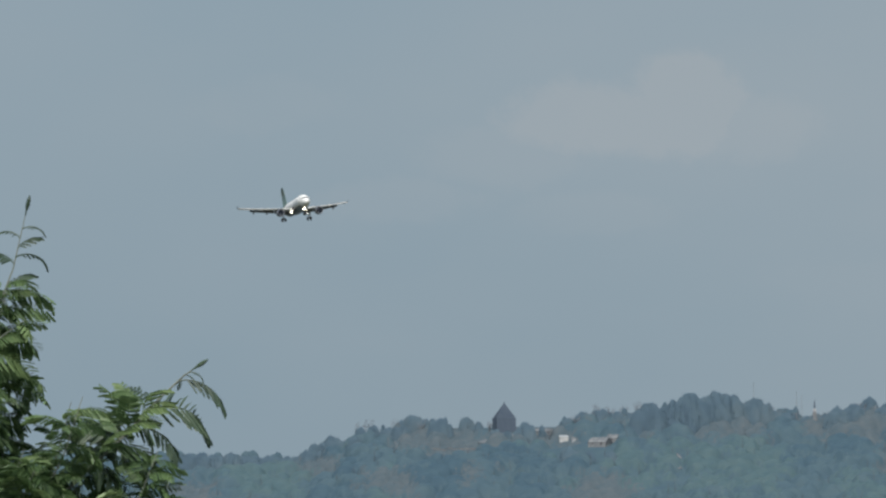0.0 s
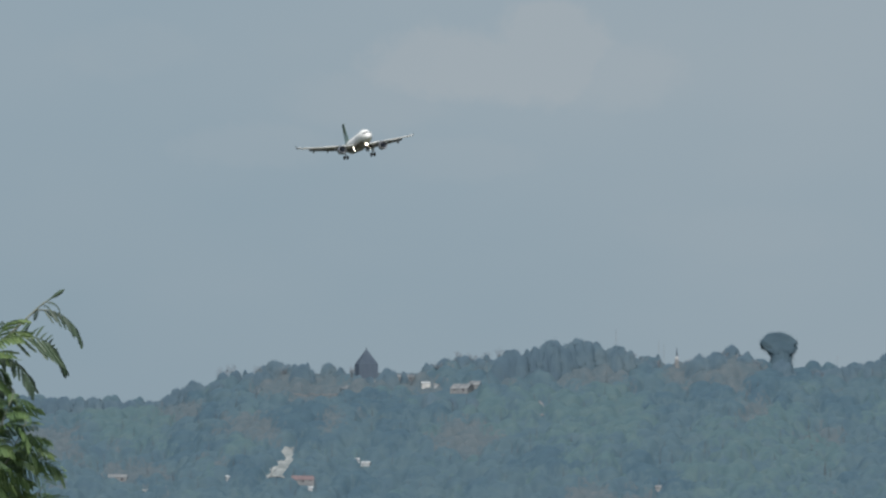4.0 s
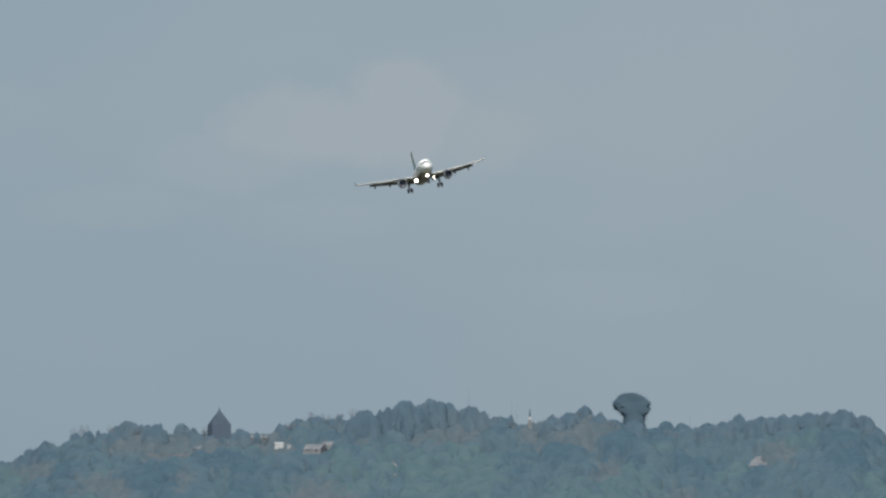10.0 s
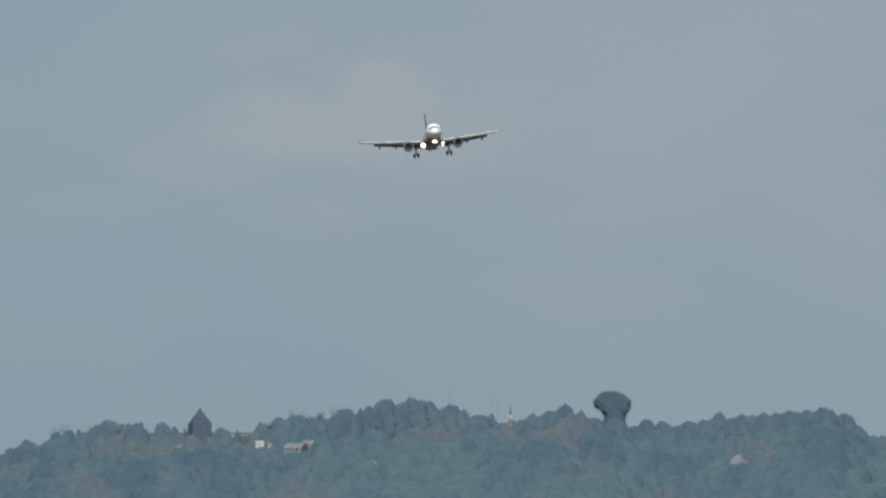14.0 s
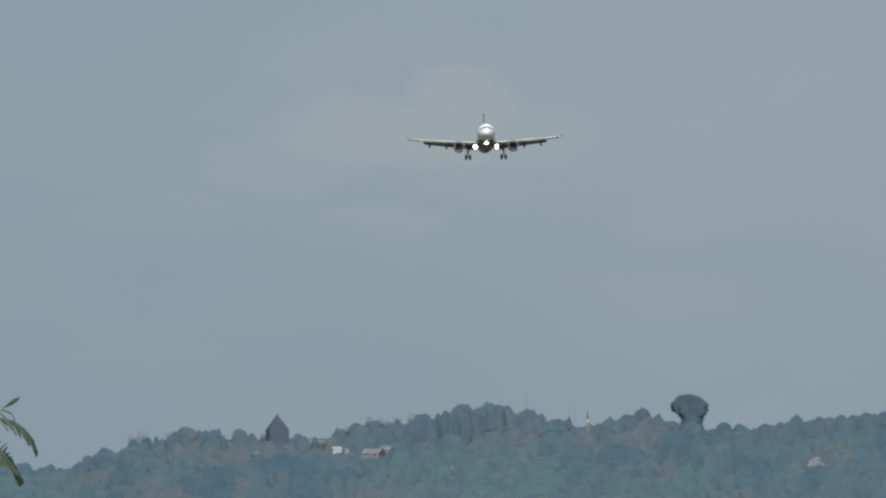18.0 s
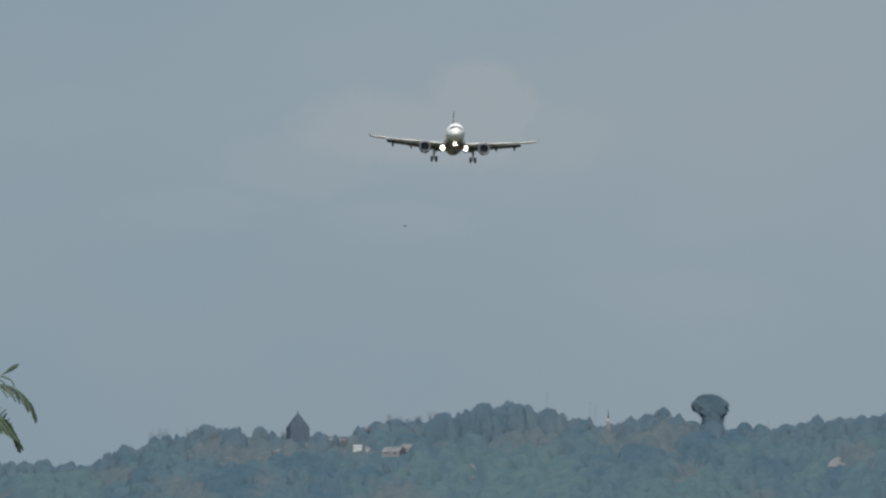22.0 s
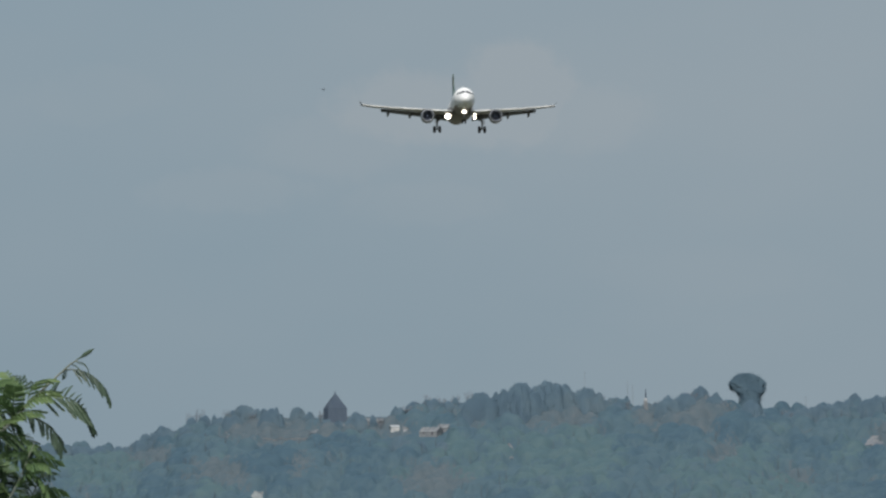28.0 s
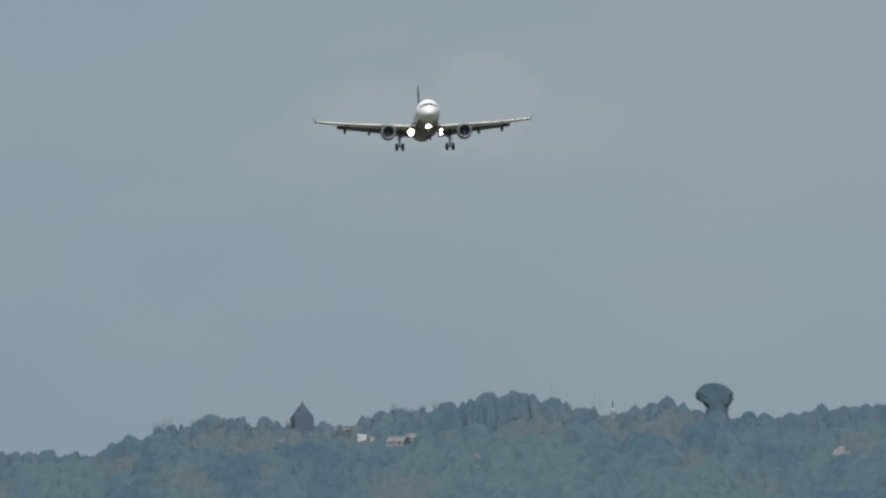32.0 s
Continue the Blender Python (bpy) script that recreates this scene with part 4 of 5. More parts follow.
        for x0, x1 in ((2.1, 6.25), (6.4, 13.1)):
            fl = []
            for x in (x0, x1):
                y, c, z = wing_at(x)
                fl.append((x, y + c * 0.84, c * 0.13 + 0.5, z - 0.18, 0.15, 34))
            part("flap", mesh_from("flap", *mirrored(aerofoil(fl, 7), s), M_FLAP, True), w, "dark flap lowered for landing")
        ai = []
        for x in (13.2, 16.5):
            y, c, z = wing_at(x)
            ai.append((x, y + c * 0.83, c * 0.22, z - 0.06, 0.13, 8))
        part("aileron", mesh_from("aileron", *mirrored(aerofoil(ai, 7), s), M_WING, True), w)
        for x in (3.4, 8.3, 11.9):
            y, c, z = wing_at(x)
            prof = [(0, 0.03), (0.5, 0.17), (1.4, 0.24), (2.3, 0.2), (3.0, 0.04)]
            part("flap_track_fairing", mesh_from("flap_track_fairing", *lathe(prof, 10), M_FLAP, True), w, m=pose(s * x, y + c * 0.55, z - 0.42, -14))
        y, c, z = wing_at(16.3)
        sh = [(0, y, c * 0.86, 0, 0.1, 0), (0.5, y + 0.35, 1.15, 0, 0.1, 0), (1.15, y + 1.0, 0.4, 0, 0.1, 0)]
        svs, sfs = aerofoil([(a, b, cc, 0, th, 0) for a, b, cc, _, th, _ in sh])
        pts = []
        for p in svs:
            k = p[0]
            pts.append((s * (16.3 + 0.4 * k) + s * p[2] * 0.8, p[1], z + k * 0.52 + 0.06 * k * k + (p[2] if k < 0.1 else 0)))
        part("sharklet", mesh_from("sharklet", pts, sfs if s > 0 else [q[::-1] for q in sfs], M_FLAP, True), w, "grey upturned wing tip")
        # engine
        ey, ez, ex = NOSE + 10.9, -2.15, s * 5.75
        e = part("engine", mesh_from("engine", *lathe([(0.12, 0.93), (0.04, 1.02), (0.02, 1.06), (0.25, 1.16), (0.8, 1.23), (1.8, 1.22), (2.9, 1.08), (3.3, 0.96), (3.3, 0.90), (2.6, 0.9)], 36), M_NACELLE, True), t, "grey turbofan nacelle", pose(ex, ey, ez) @ Matrix.Diagonal((0.93, 1, 0.93, 1)))
        part("intake_lip", mesh_from("intake_lip", *lathe([(0.3, 0.885), (0.1, 0.92), (-0.03, 0.98), (-0.06, 1.03), (0.0, 1.075), (0.1, 1.115)], 36), M_LIP, True), e, "polished metal intake ring")
        part("intake_duct", mesh_from("intake_duct", *lathe([(0.40, 0.872), (1.15, 0.868), (1.16, 0.3)], 30), M_FAN, True), e)
        blades = []
        for k in range(24):
            a = 2 * math.pi * k / 24
            c_, s_ = math.cos(a), math.sin(a)
            d_, e_ = math.cos(a + 0.16), math.sin(a + 0.16)
            blades.append(([(0.25 * c_, 0.95, 0.25 * s_), (0.86 * c_, 0.98, 0.86 * s_), (0.86 * d_, 1.1, 0.86 * e_), (0.25 * d_, 1.1, 0.25 * e_)], [(0, 1, 2, 3)]))
        part("fan", mesh_from("fan", *joined(*blades), M_FAN), e)
        part("spinner", mesh_from("spinner", *lathe([(0.62, 0.02), (0.72, 0.13), (0.95, 0.27)], 16), M_FAN, True), e)
        part("exhaust", mesh_from("exhaust", *lathe([(2.7, 0.62), (3.6, 0.56), (4.2, 0.42), (4.6, 0.1)], 20), M_STRUT, True), e)
        pvs, pfs = aerofoil([(0.95, 0.5, 4.2, 0, 0.07, 0), (1.5, 2.0, 4.2, 0, 0.07, 0)])
        part("pylon", mesh_from("pylon", [(-p[2], p[1], p[0]) for p in pvs], pfs, M_NACELLE, True), e)
        # main landing gear
        gx_ = s * 3.8
        g = part("main_gear", mesh_from("main_gear", *joined(tube([(0, 0.1, 3.0), (0, 0, 1.2), (0, 0, 0.0)], [0.19, 0.16, 0.11], 12), tube([(-0.62, 0, 0), (0.62, 0, 0)], [0.09, 0.09], 10), tube([(-s * 1.5, 0.1, 2.6), (0, 0, 1.3)], [0.09, 0.08], 8), tube([(0, -0.9, 2.7), (0, 0, 1.1)], [0.06, 0.06], 8)), M_STRUT, True), t, "grey steel landing-gear leg", pose(gx_, 0, -3.72))
        for k in (-1, 1):
            wheel(g, k * 0.46, 0, 0, 0.58, 0.42)
        part("gear_door", mesh_from("gear_door", *box(s * 0.34 - 0.03, s * 0.34 + 0.03, -0.55, 0.6, 0.9, 2.6, 0.01), M_WING), g)
        # landing light: a lamp aimed down the glide path and a little outwards; ring baffles added to narrow its beam
        lamp = part("landing_light", mesh_from("landing_light", *lathe([(-0.03, 0.02), (0.0, 0.2), (0.05, 0.46)], 20), M_LAMP, True), t, "bright glowing landing light", pose(s * 2.25, NOSE + 13.2, -2.0, 7, 0, s * 3))
        rings = []
        for k in range(6):
            q = 0.06 + 0.08 * k
            d = 0.74 + 0.22 * k / 5
            rings.append(lathe([(0.02, q), (-d, q), (-d, q + 0.006), (0.02, q + 0.006)], 18))
        part("baffle", mesh_from("baffle", *joined(*rings), M_DARK, True), lamp, "dark ring baffles added to hide the lamp off its axis")
        part("lamp_housing", mesh_from("lamp_housing", *lathe([(-0.97, 0.475), (0.1, 0.48), (0.6, 0.36), (1.0, 0.05)], 14), M_BELLY, True), lamp)
    # nose gear
    g = part("nose_gear", mesh_from("nose_gear", *joined(tube([(0, 0.25, 2.3), (0, 0.05, 1.0), (0, 0, 0)], [0.13, 0.1, 0.07], 10), tube([(-0.35, 0, 0), (0.35, 0, 0)], [0.06, 0.06], 8), tube([(0, 1.1, 2.2), (0, 0.1, 0.9)], [0.05, 0.05], 8)), M_STRUT, True), t, "slim steel nose-gear leg", pose(0, NOSE + 5.07, -3.85))
    for k in (-1, 1):
        wheel(g, k * 0.25, 0, 0, 0.38, 0.22)
        part("gear_door", mesh_from("gear_door", *box(k * 0.45 - 0.02, k * 0.45 + 0.02, -0.1, 1.2, 1.55, 2.2, 0.005), M_WHITE), g)
    for k, r in ((-1, 0.09), (1, 0.09), (0, 0.22)):
        part("taxi_light", mesh_from("taxi_light", *lathe([(-0.12, 0.02), (-0.09, r * 0.6), (0.0, r), (0.1, r * 0.8), (0.16, 0.03)], 14), M_LAMP, True), g, "bright glowing taxi light", pose(k * 0.3, -0.12, 1.55 + (0.18 if k == 0 else 0)))
    for p in ((0, NOSE + 8, 2.1, 0.28), (0, NOSE + 14, 2.12, 0.22)):
        part("antenna", mesh_from("antenna", *box(-0.03, 0.03, -0.15, 0.15, -0.06, p[3], 0.01), M_WHITE), t, m=pose(*p[:3]))
    return t


plane = airliner()


# ---- the feathery tree near the camera ----
NEAR = 52.0               # its distance, metres
STEP = NEAR / 26413.0     # plan unit at that distance


def near_point(u, v, dy=0.0):
    """Place at the tree's distance, u plan units right of and v below the tower's finial."""
    return Vector((u * STEP, NEAR + dy, EYE.z + NEAR * math.tan(radians(TOP)) - v * STEP))


def leaf_mesh(seed, pairs, length, droop, fold, reach=0.36, wide=1.0, limp=0.8, mat=M_LEAF):
    """A twice-feathered leaf: an arched stalk with pairs of hanging side stalks, each a band of close-set leaflets with a toothed edge."""
    r = random.Random(seed)
    pts = []
    for k in range(9):
        q = k / 8
        pts.append(Vector((length * math.sin(droop * q) / max(droop, 0.01), 0.0, -length * (1 - math.cos(droop * q)) / max(droop, 0.01))))
    vs, fs = tube(pts, [0.0030 - 0.002 * k / 8 for k in range(9)], 4, False)
    for i in range(pairs):
        q = 0.16 + 0.84 * i / (pairs - 1)
        a = q * 8
        k = min(int(a), 7)
        base = pts[k].lerp(pts[k + 1], a - k)
        d = (pts[k + 1] - pts[k]).normalized()
        for s in (-1, 1):
            pl = length * reach * (1 - 0.62 * abs(q - 0.4)) * r.uniform(0.85, 1.1)
            out = (Vector((0, s, 0)) * math.cos(fold) + Vector((0, 0, -1)) * math.sin(fold) + d * (0.5 + r.uniform(-0.2, 0.2))).normalized()
            sag = r.uniform(0.15, 1.0) * limp
            half = 0.0062 * wide * r.uniform(0.8, 1.2)
            n0 = len(vs)
            for j in range(9):
                w = j / 8
                p = base + out * pl * w + Vector((0, 0, -1)) * pl * sag * 0.5 * w * w
                ax = (out + Vector((0, 0, -1)) * sag * w).normalized()
                side = ax.cross(Vector((0, 0, 1)))
                side = side.normalized() if side.length > 0.1 else Vector((0, 1, 0))
                up = side.cross(ax).normalized()
                b = half * (0.25 if j == 0 else 0.3 if j == 8 else 1 - 0.5 * abs(w - 0.5)) * (1.1 if j % 2 else 0.78)
                vs += [p - side * b + up * b * 0.35, p, p + side * b + up * b * 0.35]
                if j:
                    m = n0 + 3 * j
                    fs += [(m - 3, m - 2, m + 1, m), (m - 2, m - 1, m + 2, m + 1)]
    return mesh_from("leaf", vs, fs, mat)


LEAVES = [leaf_mesh(1, 10, 0.19, 1.3, 0.4), leaf_mesh(2, 9, 0.16, 1.0, 0.3), leaf_mesh(3, 11, 0.21, 1.8, 0.5), leaf_mesh(4, 8, 0.13, 1.3, 0.6), leaf_mesh(5, 10, 0.18, 0.7, 0.25)]
# The same leaf shapes in the darkened, backlit colour.
SPRIGS = [leaf_mesh(1, 10, 0.19, 1.3, 0.4, mat=M_BACKLIT_LEAF), leaf_mesh(2, 9, 0.16, 1.0, 0.3, mat=M_BACKLIT_LEAF), leaf_mesh(3, 11, 0.21, 1.8, 0.5, mat=M_BACKLIT_LEAF), leaf_mesh(4, 8, 0.13, 1.3, 0.6, mat=M_BACKLIT_LEAF),
          leaf_mesh(5, 10, 0.18, 0.7, 0.25, mat=M_BACKLIT_LEAF), leaf_mesh(6, 11, 0.20, 1.5, 0.7, 0.32, 0.8, mat=M_BACKLIT_LEAF), leaf_mesh(7, 12, 0.28, 1.9, 0.15, 0.42, 1.1, 0.4, M_BACKLIT_LEAF),
          leaf_mesh(8, 9, 0.12, 1.9, 1.25, 0.16, 0.5, mat=M_BACKLIT_LEAF)]
BUD = mesh_from("bud", *lathe([(0.0, 0.002), (0.03, 0.0035), (0.055, 0.008), (0.085, 0.0075), (0.11, 0.001)], 7, "x"), M_BACKLIT_LEAF)


def set_leaf(b, r, p, ax, mesh, size, roll):
    """Sets a leaf on bough b at p, growing along ax."""
    yv = Vector((0, 0, 1)).cross(ax)
    yv = yv.normalized() if yv.length > 0.1 else Vector((0, 1, 0))
    zv = ax.cross(yv).normalized()
    if zv.z < 0:
        yv, zv = -yv, -zv
    m = Matrix.Translation(p) @ Matrix((ax, yv, zv)).transposed().to_4x4() @ Matrix.Rotation(roll, 4, "X") @ Matrix.Diagonal((size, size, size, 1))
    part("leaf", mesh, b, m=m)


def bough(tree, path, radius, leaves, seed, flat=0.8, until=0.93, own=(), scale=1.0):
    """A bending bough along path, set with leaves up to the share until; its origin is at its first point. own: single leaves
    (place, axis, which, size, roll) at its free end."""
    r = random.Random(seed)
    o = path[0]
    pts = [p - o for p in path]
    fine = []
    for i in range(len(pts) - 1):
        for k in range(4):
            fine.append(pts[i].lerp(pts[i + 1], k / 4))
    fine.append(pts[-1])
    n = len(fine)
    v, f = tube(fine, [radius * (1 - 0.75 * k / (n - 1)) for k in range(n)], 6)
    b = part("bough", mesh_from("bough", v, f, M_STEM), tree, "swaying green bough with feathery leaves", Matrix.Translation(o))
    for i in range(leaves):
        q = (i + 0.4) / leaves * until
        a = q * (n - 1)
        k = min(int(a), n - 2)
        p = fine[k].lerp(fine[k + 1], a - k)
        d = (fine[k + 1] - fine[k]).normalized()
        turn = i * 2.4 + r.uniform(-0.5, 0.5)
        side = d.cross(Vector((0, 1, 0))).normalized()
        ax = d * r.uniform(0.35, 0.9) + side * math.cos(turn) + Vector((0, flat, 0)) * math.sin(turn)
        set_leaf(b, r, p, ax.normalized(), LEAVES[r.choice((0, 1, 2, 4)) if q < 0.85 else 3], r.uniform(0.75, 1.1) * scale, r.choice((-1, 1)) * r.uniform(0.3, 1.1))
    for p, ax, which, size, roll in own:
        set_leaf(b, r, p - o, Vector(ax).normalized(), SPRIGS[which] if which < 10 else LEAVES[which - 10], size, roll)
    if not own:
        return b
    d = (fine[-1] - fine[-3]).normalized()
    yv = Vector((0, 1, 0))
    zv = d.cross(yv).normalized()
    part("bud", BUD, b, m=Matrix.Translation(fine[-1] - d * 0.01) @ Matrix((d, yv, zv)).transposed().to_4x4() @ Matrix.Diagonal((0.68, 0.95, 0.95, 1)))
    return b


def near_tree():
    t = tagged(new("feathery_tree"), "green feathery-leaved tree swaying in the wind", "tree")
    foot = near_point(-1180, 0, 0.4)
    t.location = (foot.x, foot.y, 0)
    o = Vector((foot.x, foot.y, 0))

    def at(u, v, dy=0.0):
        return near_point(u, v, dy) - o
    crotch = at(-1150, 700)
    tr = tube([Vector((0, 0, -0.2)), Vector((0.05, 0, 0.9)), Vector((-0.03, 0.05, 1.7)), crotch], [0.13, 0.10, 0.085, 0.07], 12)
    part("trunk", mesh_from("trunk", *tr, M_BARK, True), t, "grey-brown trunk")
    limbs = []
    for tip in (at(-930, 320), at(-960, -80), at(-800, 420, -0.3), at(-1250, 150, 0.3), at(-1400, 420, 0.2)):
        mid = crotch.lerp(tip, 0.5) + Vector((-0.06, 0, 0.05))
        part("limb", mesh_from("limb", *tube([crotch, mid, tip], [0.06, 0.04, 0.022], 8), M_BARK, True), t)
    out = {}
    # the long spray reaching to the right
    tip = [(at(-560, -56), (1.0, -0.1, 0.35), 7, 0.62, 0.4), (at(-566, -52), (1.0, 0.1, 0.15), 7, 0.5, -0.3), (at(-577, -42), (1.0, -0.1, 0.2), 5, 0.98, 0.3), (at(-574, -48), (0.3, -0.2, -0.9), 3, 0.35, 0.4), (at(-638, 15), (1.0, -0.12, 0.5), 6, 1.02, 0.85), (at(-622, -4, 0.05), (-0.7, 0.2, 0.75), 0, 0.95, -0.8),
           (at(-655, 36), (1.0, -0.3, -0.05), 0, 1.05, 0.35), (at(-672, 54, 0.04), (-0.8, -0.3, 0.6), 2, 1.0, -0.7), (at(-690, 72), (1.0, -0.3, -0.25), 4, 1.15, 0.5), (at(-700, 80, 0.05), (-0.4, 0.3, 1.0), 1, 1.1, -0.6),
           (at(-730, 105), (0.9, -0.4, -0.5), 0, 1.1, 0.7), (at(-742, 115), (0.3, 0.3, 1.0), 2, 1.0, 0.5),
           (at(-634, 10), (-0.5, 0.1, 1.0), 10, 0.8, -0.7), (at(-640, 14), (0.0, -0.2, 1.0), 12, 0.7, 0.9), (at(-662, 44, 0.05), (-0.35, 0.2, 1.0), 12, 0.85, -0.6), (at(-676, 58, 0.1), (-0.1, 0.2, 1.0), 12, 1.0, 0.8),
           (at(-690, 72, 0.1), (-0.5, 0.3, 0.9), 0, 0.9, -0.8), (at(-706, 86, 0.1), (-0.1, -0.2, 1.0), 14, 0.9, -0.6), (at(-720, 98, -0.05), (0.2, -0.2, 1.0), 10, 0.9, 0.6), (at(-700, 82, -0.05), (0.8, -0.3, 0.4), 12, 0.9, 0.8),
           (at(-648, 22, 0.03), (-0.3, 0.1, 1.0), 14, 0.8, -0.7), (at(-660, 40, 0.06), (-0.3, 0.1, 1.0), 14, 0.95, 0.6), (at(-668, 46, 0.02), (0.1, -0.2, 1.0), 11, 0.95, -0.5), (at(-640, 16, -0.03), (0.5, -0.4, 0.7), 13, 0.9, 0.8),
           (at(-652, 30, -0.03), (0.4, -0.5, 0.6), 11, 0.85, 0.7), (at(-664, 44, -0.04), (0.0, -0.6, 0.8), 11, 0.9, -0.7), (at(-680, 60, -0.04), (0.4, -0.5, 0.8), 10, 0.8, 0.7)]
    out["spray"] = [bough(t, [at(-930, 320), at(-800, 175), at(-684, 66), at(-613, -8), at(-566, -52), at(-551, -62)], 0.0085, 22, 21, until=0.42, own=tip)]
    # the upright shoot
    out["shoot"] = [bough(t, [at(-960, -80), at(-905, -150), at(-870, -240), at(-847, -340)], 0.006, 24, 22, until=0.56, own=[
        (at(-853, -312), (0.8, -0.2, 0.5), 7, 0.8, 0.6), (at(-857, -296), (-0.7, 0.0, 0.8), 7, 1.0, -0.6), (at(-862, -276), (0.5, -0.2, 0.9), 3, 0.7, 0.8), (at(-866, -262), (1.0, -0.1, 0.5), 7, 1.25, 0.7),
        (at(-868, -250), (-0.6, 0.2, 0.8), 3, 0.9, -0.7), (at(-878, -216), (1.0, -0.2, 0.3), 7, 1.3, 0.7), (at(-884, -200), (0.5, 0.2, 0.9), 1, 0.8, 0.5)])]
    # the mass of foliage below and behind
    mass = [[(-930, 320, 0.0), (-860, 230, 0.1), (-800, 110, 0.1), (-768, -8, 0.1)], [(-930, 320, 0.0), (-840, 210, 0.0), (-778, 90, -0.1), (-745, -12, -0.1)], [(-800, 420, 0.0), (-780, 280, 0.1), (-765, 170, 0.1), (-750, 85, 0.1)],
            [(-930, 320, 0.0), (-790, 180, 0.15), (-690, 75, 0.15), (-645, -5, 0.15)], [(-800, 420, 0.0), (-700, 270, -0.1), (-640, 155, -0.1), (-612, 85, -0.1)], [(-800, 420, 0.0), (-690, 330, 0.1), (-620, 240, 0.1), (-578, 170, 0.1)],
            [(-800, 420, 0.0), (-680, 380, 0.0), (-600, 310, 0.0), (-562, 250, 0.0)], [(-930, 320, 0.0), (-880, 230, -0.1), (-850, 165, -0.15), (-828, 118, -0.15)], [(-960, 310, 0.0), (-920, 220, 0.0), (-900, 155, 0.0), (-888, 85, 0.0)], [(-960, 310, 0.0), (-900, 230, 0.1), (-850, 140, 0.1), (-815, 62, 0.1)], [(-960, 310, 0.0), (-920, 250, -0.1), (-880, 170, -0.1), (-848, 80, -0.1)], [(-930, 320, 0.0), (-860, 260, -0.1), (-810, 190, -0.1), (-778, 128, -0.1)], 
            [(-930, 320, 0.0), (-820, 250, 0.2), (-760, 190, 0.2), (-702, 152, 0.2)], [(-800, 420, 0.0), (-690, 300, 0.0), (-625, 205, 0.0), (-592, 135, 0.0)], [(-800, 420, 0.0), (-770, 300, 0.2), (-720, 230, 0.2), (-682, 172, 0.2)], [(-930, 320, 0.0), (-900, 260, 0.1), (-860, 220, 0.1), (-802, 180, 0.1)],
            [(-800, 420, 0.0), (-740, 330, -0.2), (-680, 250, -0.2), (-640, 200, -0.2)], [(-1250, 150, 0.3), (-1150, 0, 0.2), (-1080, -120, 0.1)], [(-1400, 420, 0.2), (-1300, 250, 0.0), (-1250, 120, 0.0)]]
    out["mass"] = [bough(t, [at(*q) for q in p], 0.006, 46 if k in (7, 8, 9, 10, 11, 12, 13, 15) else 34, 30 + k, scale=0.78) for k, p in enumerate(mass)]
    # the leafy column under the shoot
    column = [[at(-970, 60), at(-930, -60), at(-895, -150), at(-875, -220)], [at(-990, 100), at(-950, -20, -0.1), at(-900, -110, -0.1), at(-845, -150, -0.1)],
              [at(-980, 150), at(-930, 40, 0.1), at(-880, -30, 0.1), at(-835, -60, 0.1)], [at(-980, 160), at(-960, 80, -0.1), at(-940, 10, -0.1), at(-905, -50, -0.1)],
              [at(-985, 200), at(-965, 130, 0.1), at(-940, 70, 0.1), at(-905, 20, 0.1)], [at(-990, 270), at(-965, 200), at(-940, 140), at(-910, 95)]]
    out["column"] = [bough(t, p, 0.006, 34, 60 + k, scale=0.82) for k, p in enumerate(column)]
    return out


boughs = near_tree()


# ---- birds ----
def bird(label, raise_):
    t = tagged(new("bird"), label, "bird", "birds crossing the sky")
    part("body", mesh_from("body", *lathe([(-0.062, 0.002), (-0.05, 0.011), (-0.02, 0.019), (0.02, 0.017), (0.05, 0.007), (0.07, 0.003)], 10, "x"), M_BIRD, True), t)
    for s in (-1, 1):
        vs = [(-0.03, 0, 0.004), (0.025, 0, 0.004), (-0.005, s * 0.06, 0.03 * raise_), (0.035, s * 0.055, 0.03 * raise_), (0.055, s * 0.13, 0.02 * raise_)]
        lo = [(x, y, z - 0.004) for x, y, z in vs]
        fs = [(0, 1, 3, 2), (2, 3, 4), (6, 5, 7, 8), (8, 7, 9), (0, 2, 7, 5), (2, 4, 9, 7), (4, 3, 8, 9), (3, 1, 6, 8)]
        part("wing", mesh_from("wing", vs + lo, fs, M_BIRD), t)
    part("tail", mesh_from("tail", *box(0.05, 0.11, -0.012, 0.012, -0.002, 0.002), M_BIRD), t)
    return t


flock = [bird("small dark swift gliding on spread wings", 1.0), bird("small dark swift with raised wings", 2.2), bird("small dark swift in level flight", 0.4),
         bird("dark swallow diving across the sky", 0.5), bird("distant dark bird, a speck in the sky", 1.2), bird("distant dark bird, a speck in the sky", 1.2),
         bird("distant dark bird climbing steeply", 0.8), bird("distant dark bird, a speck in the sky", 0.9), bird("distant dark bird, a speck in the sky", 1.6)]


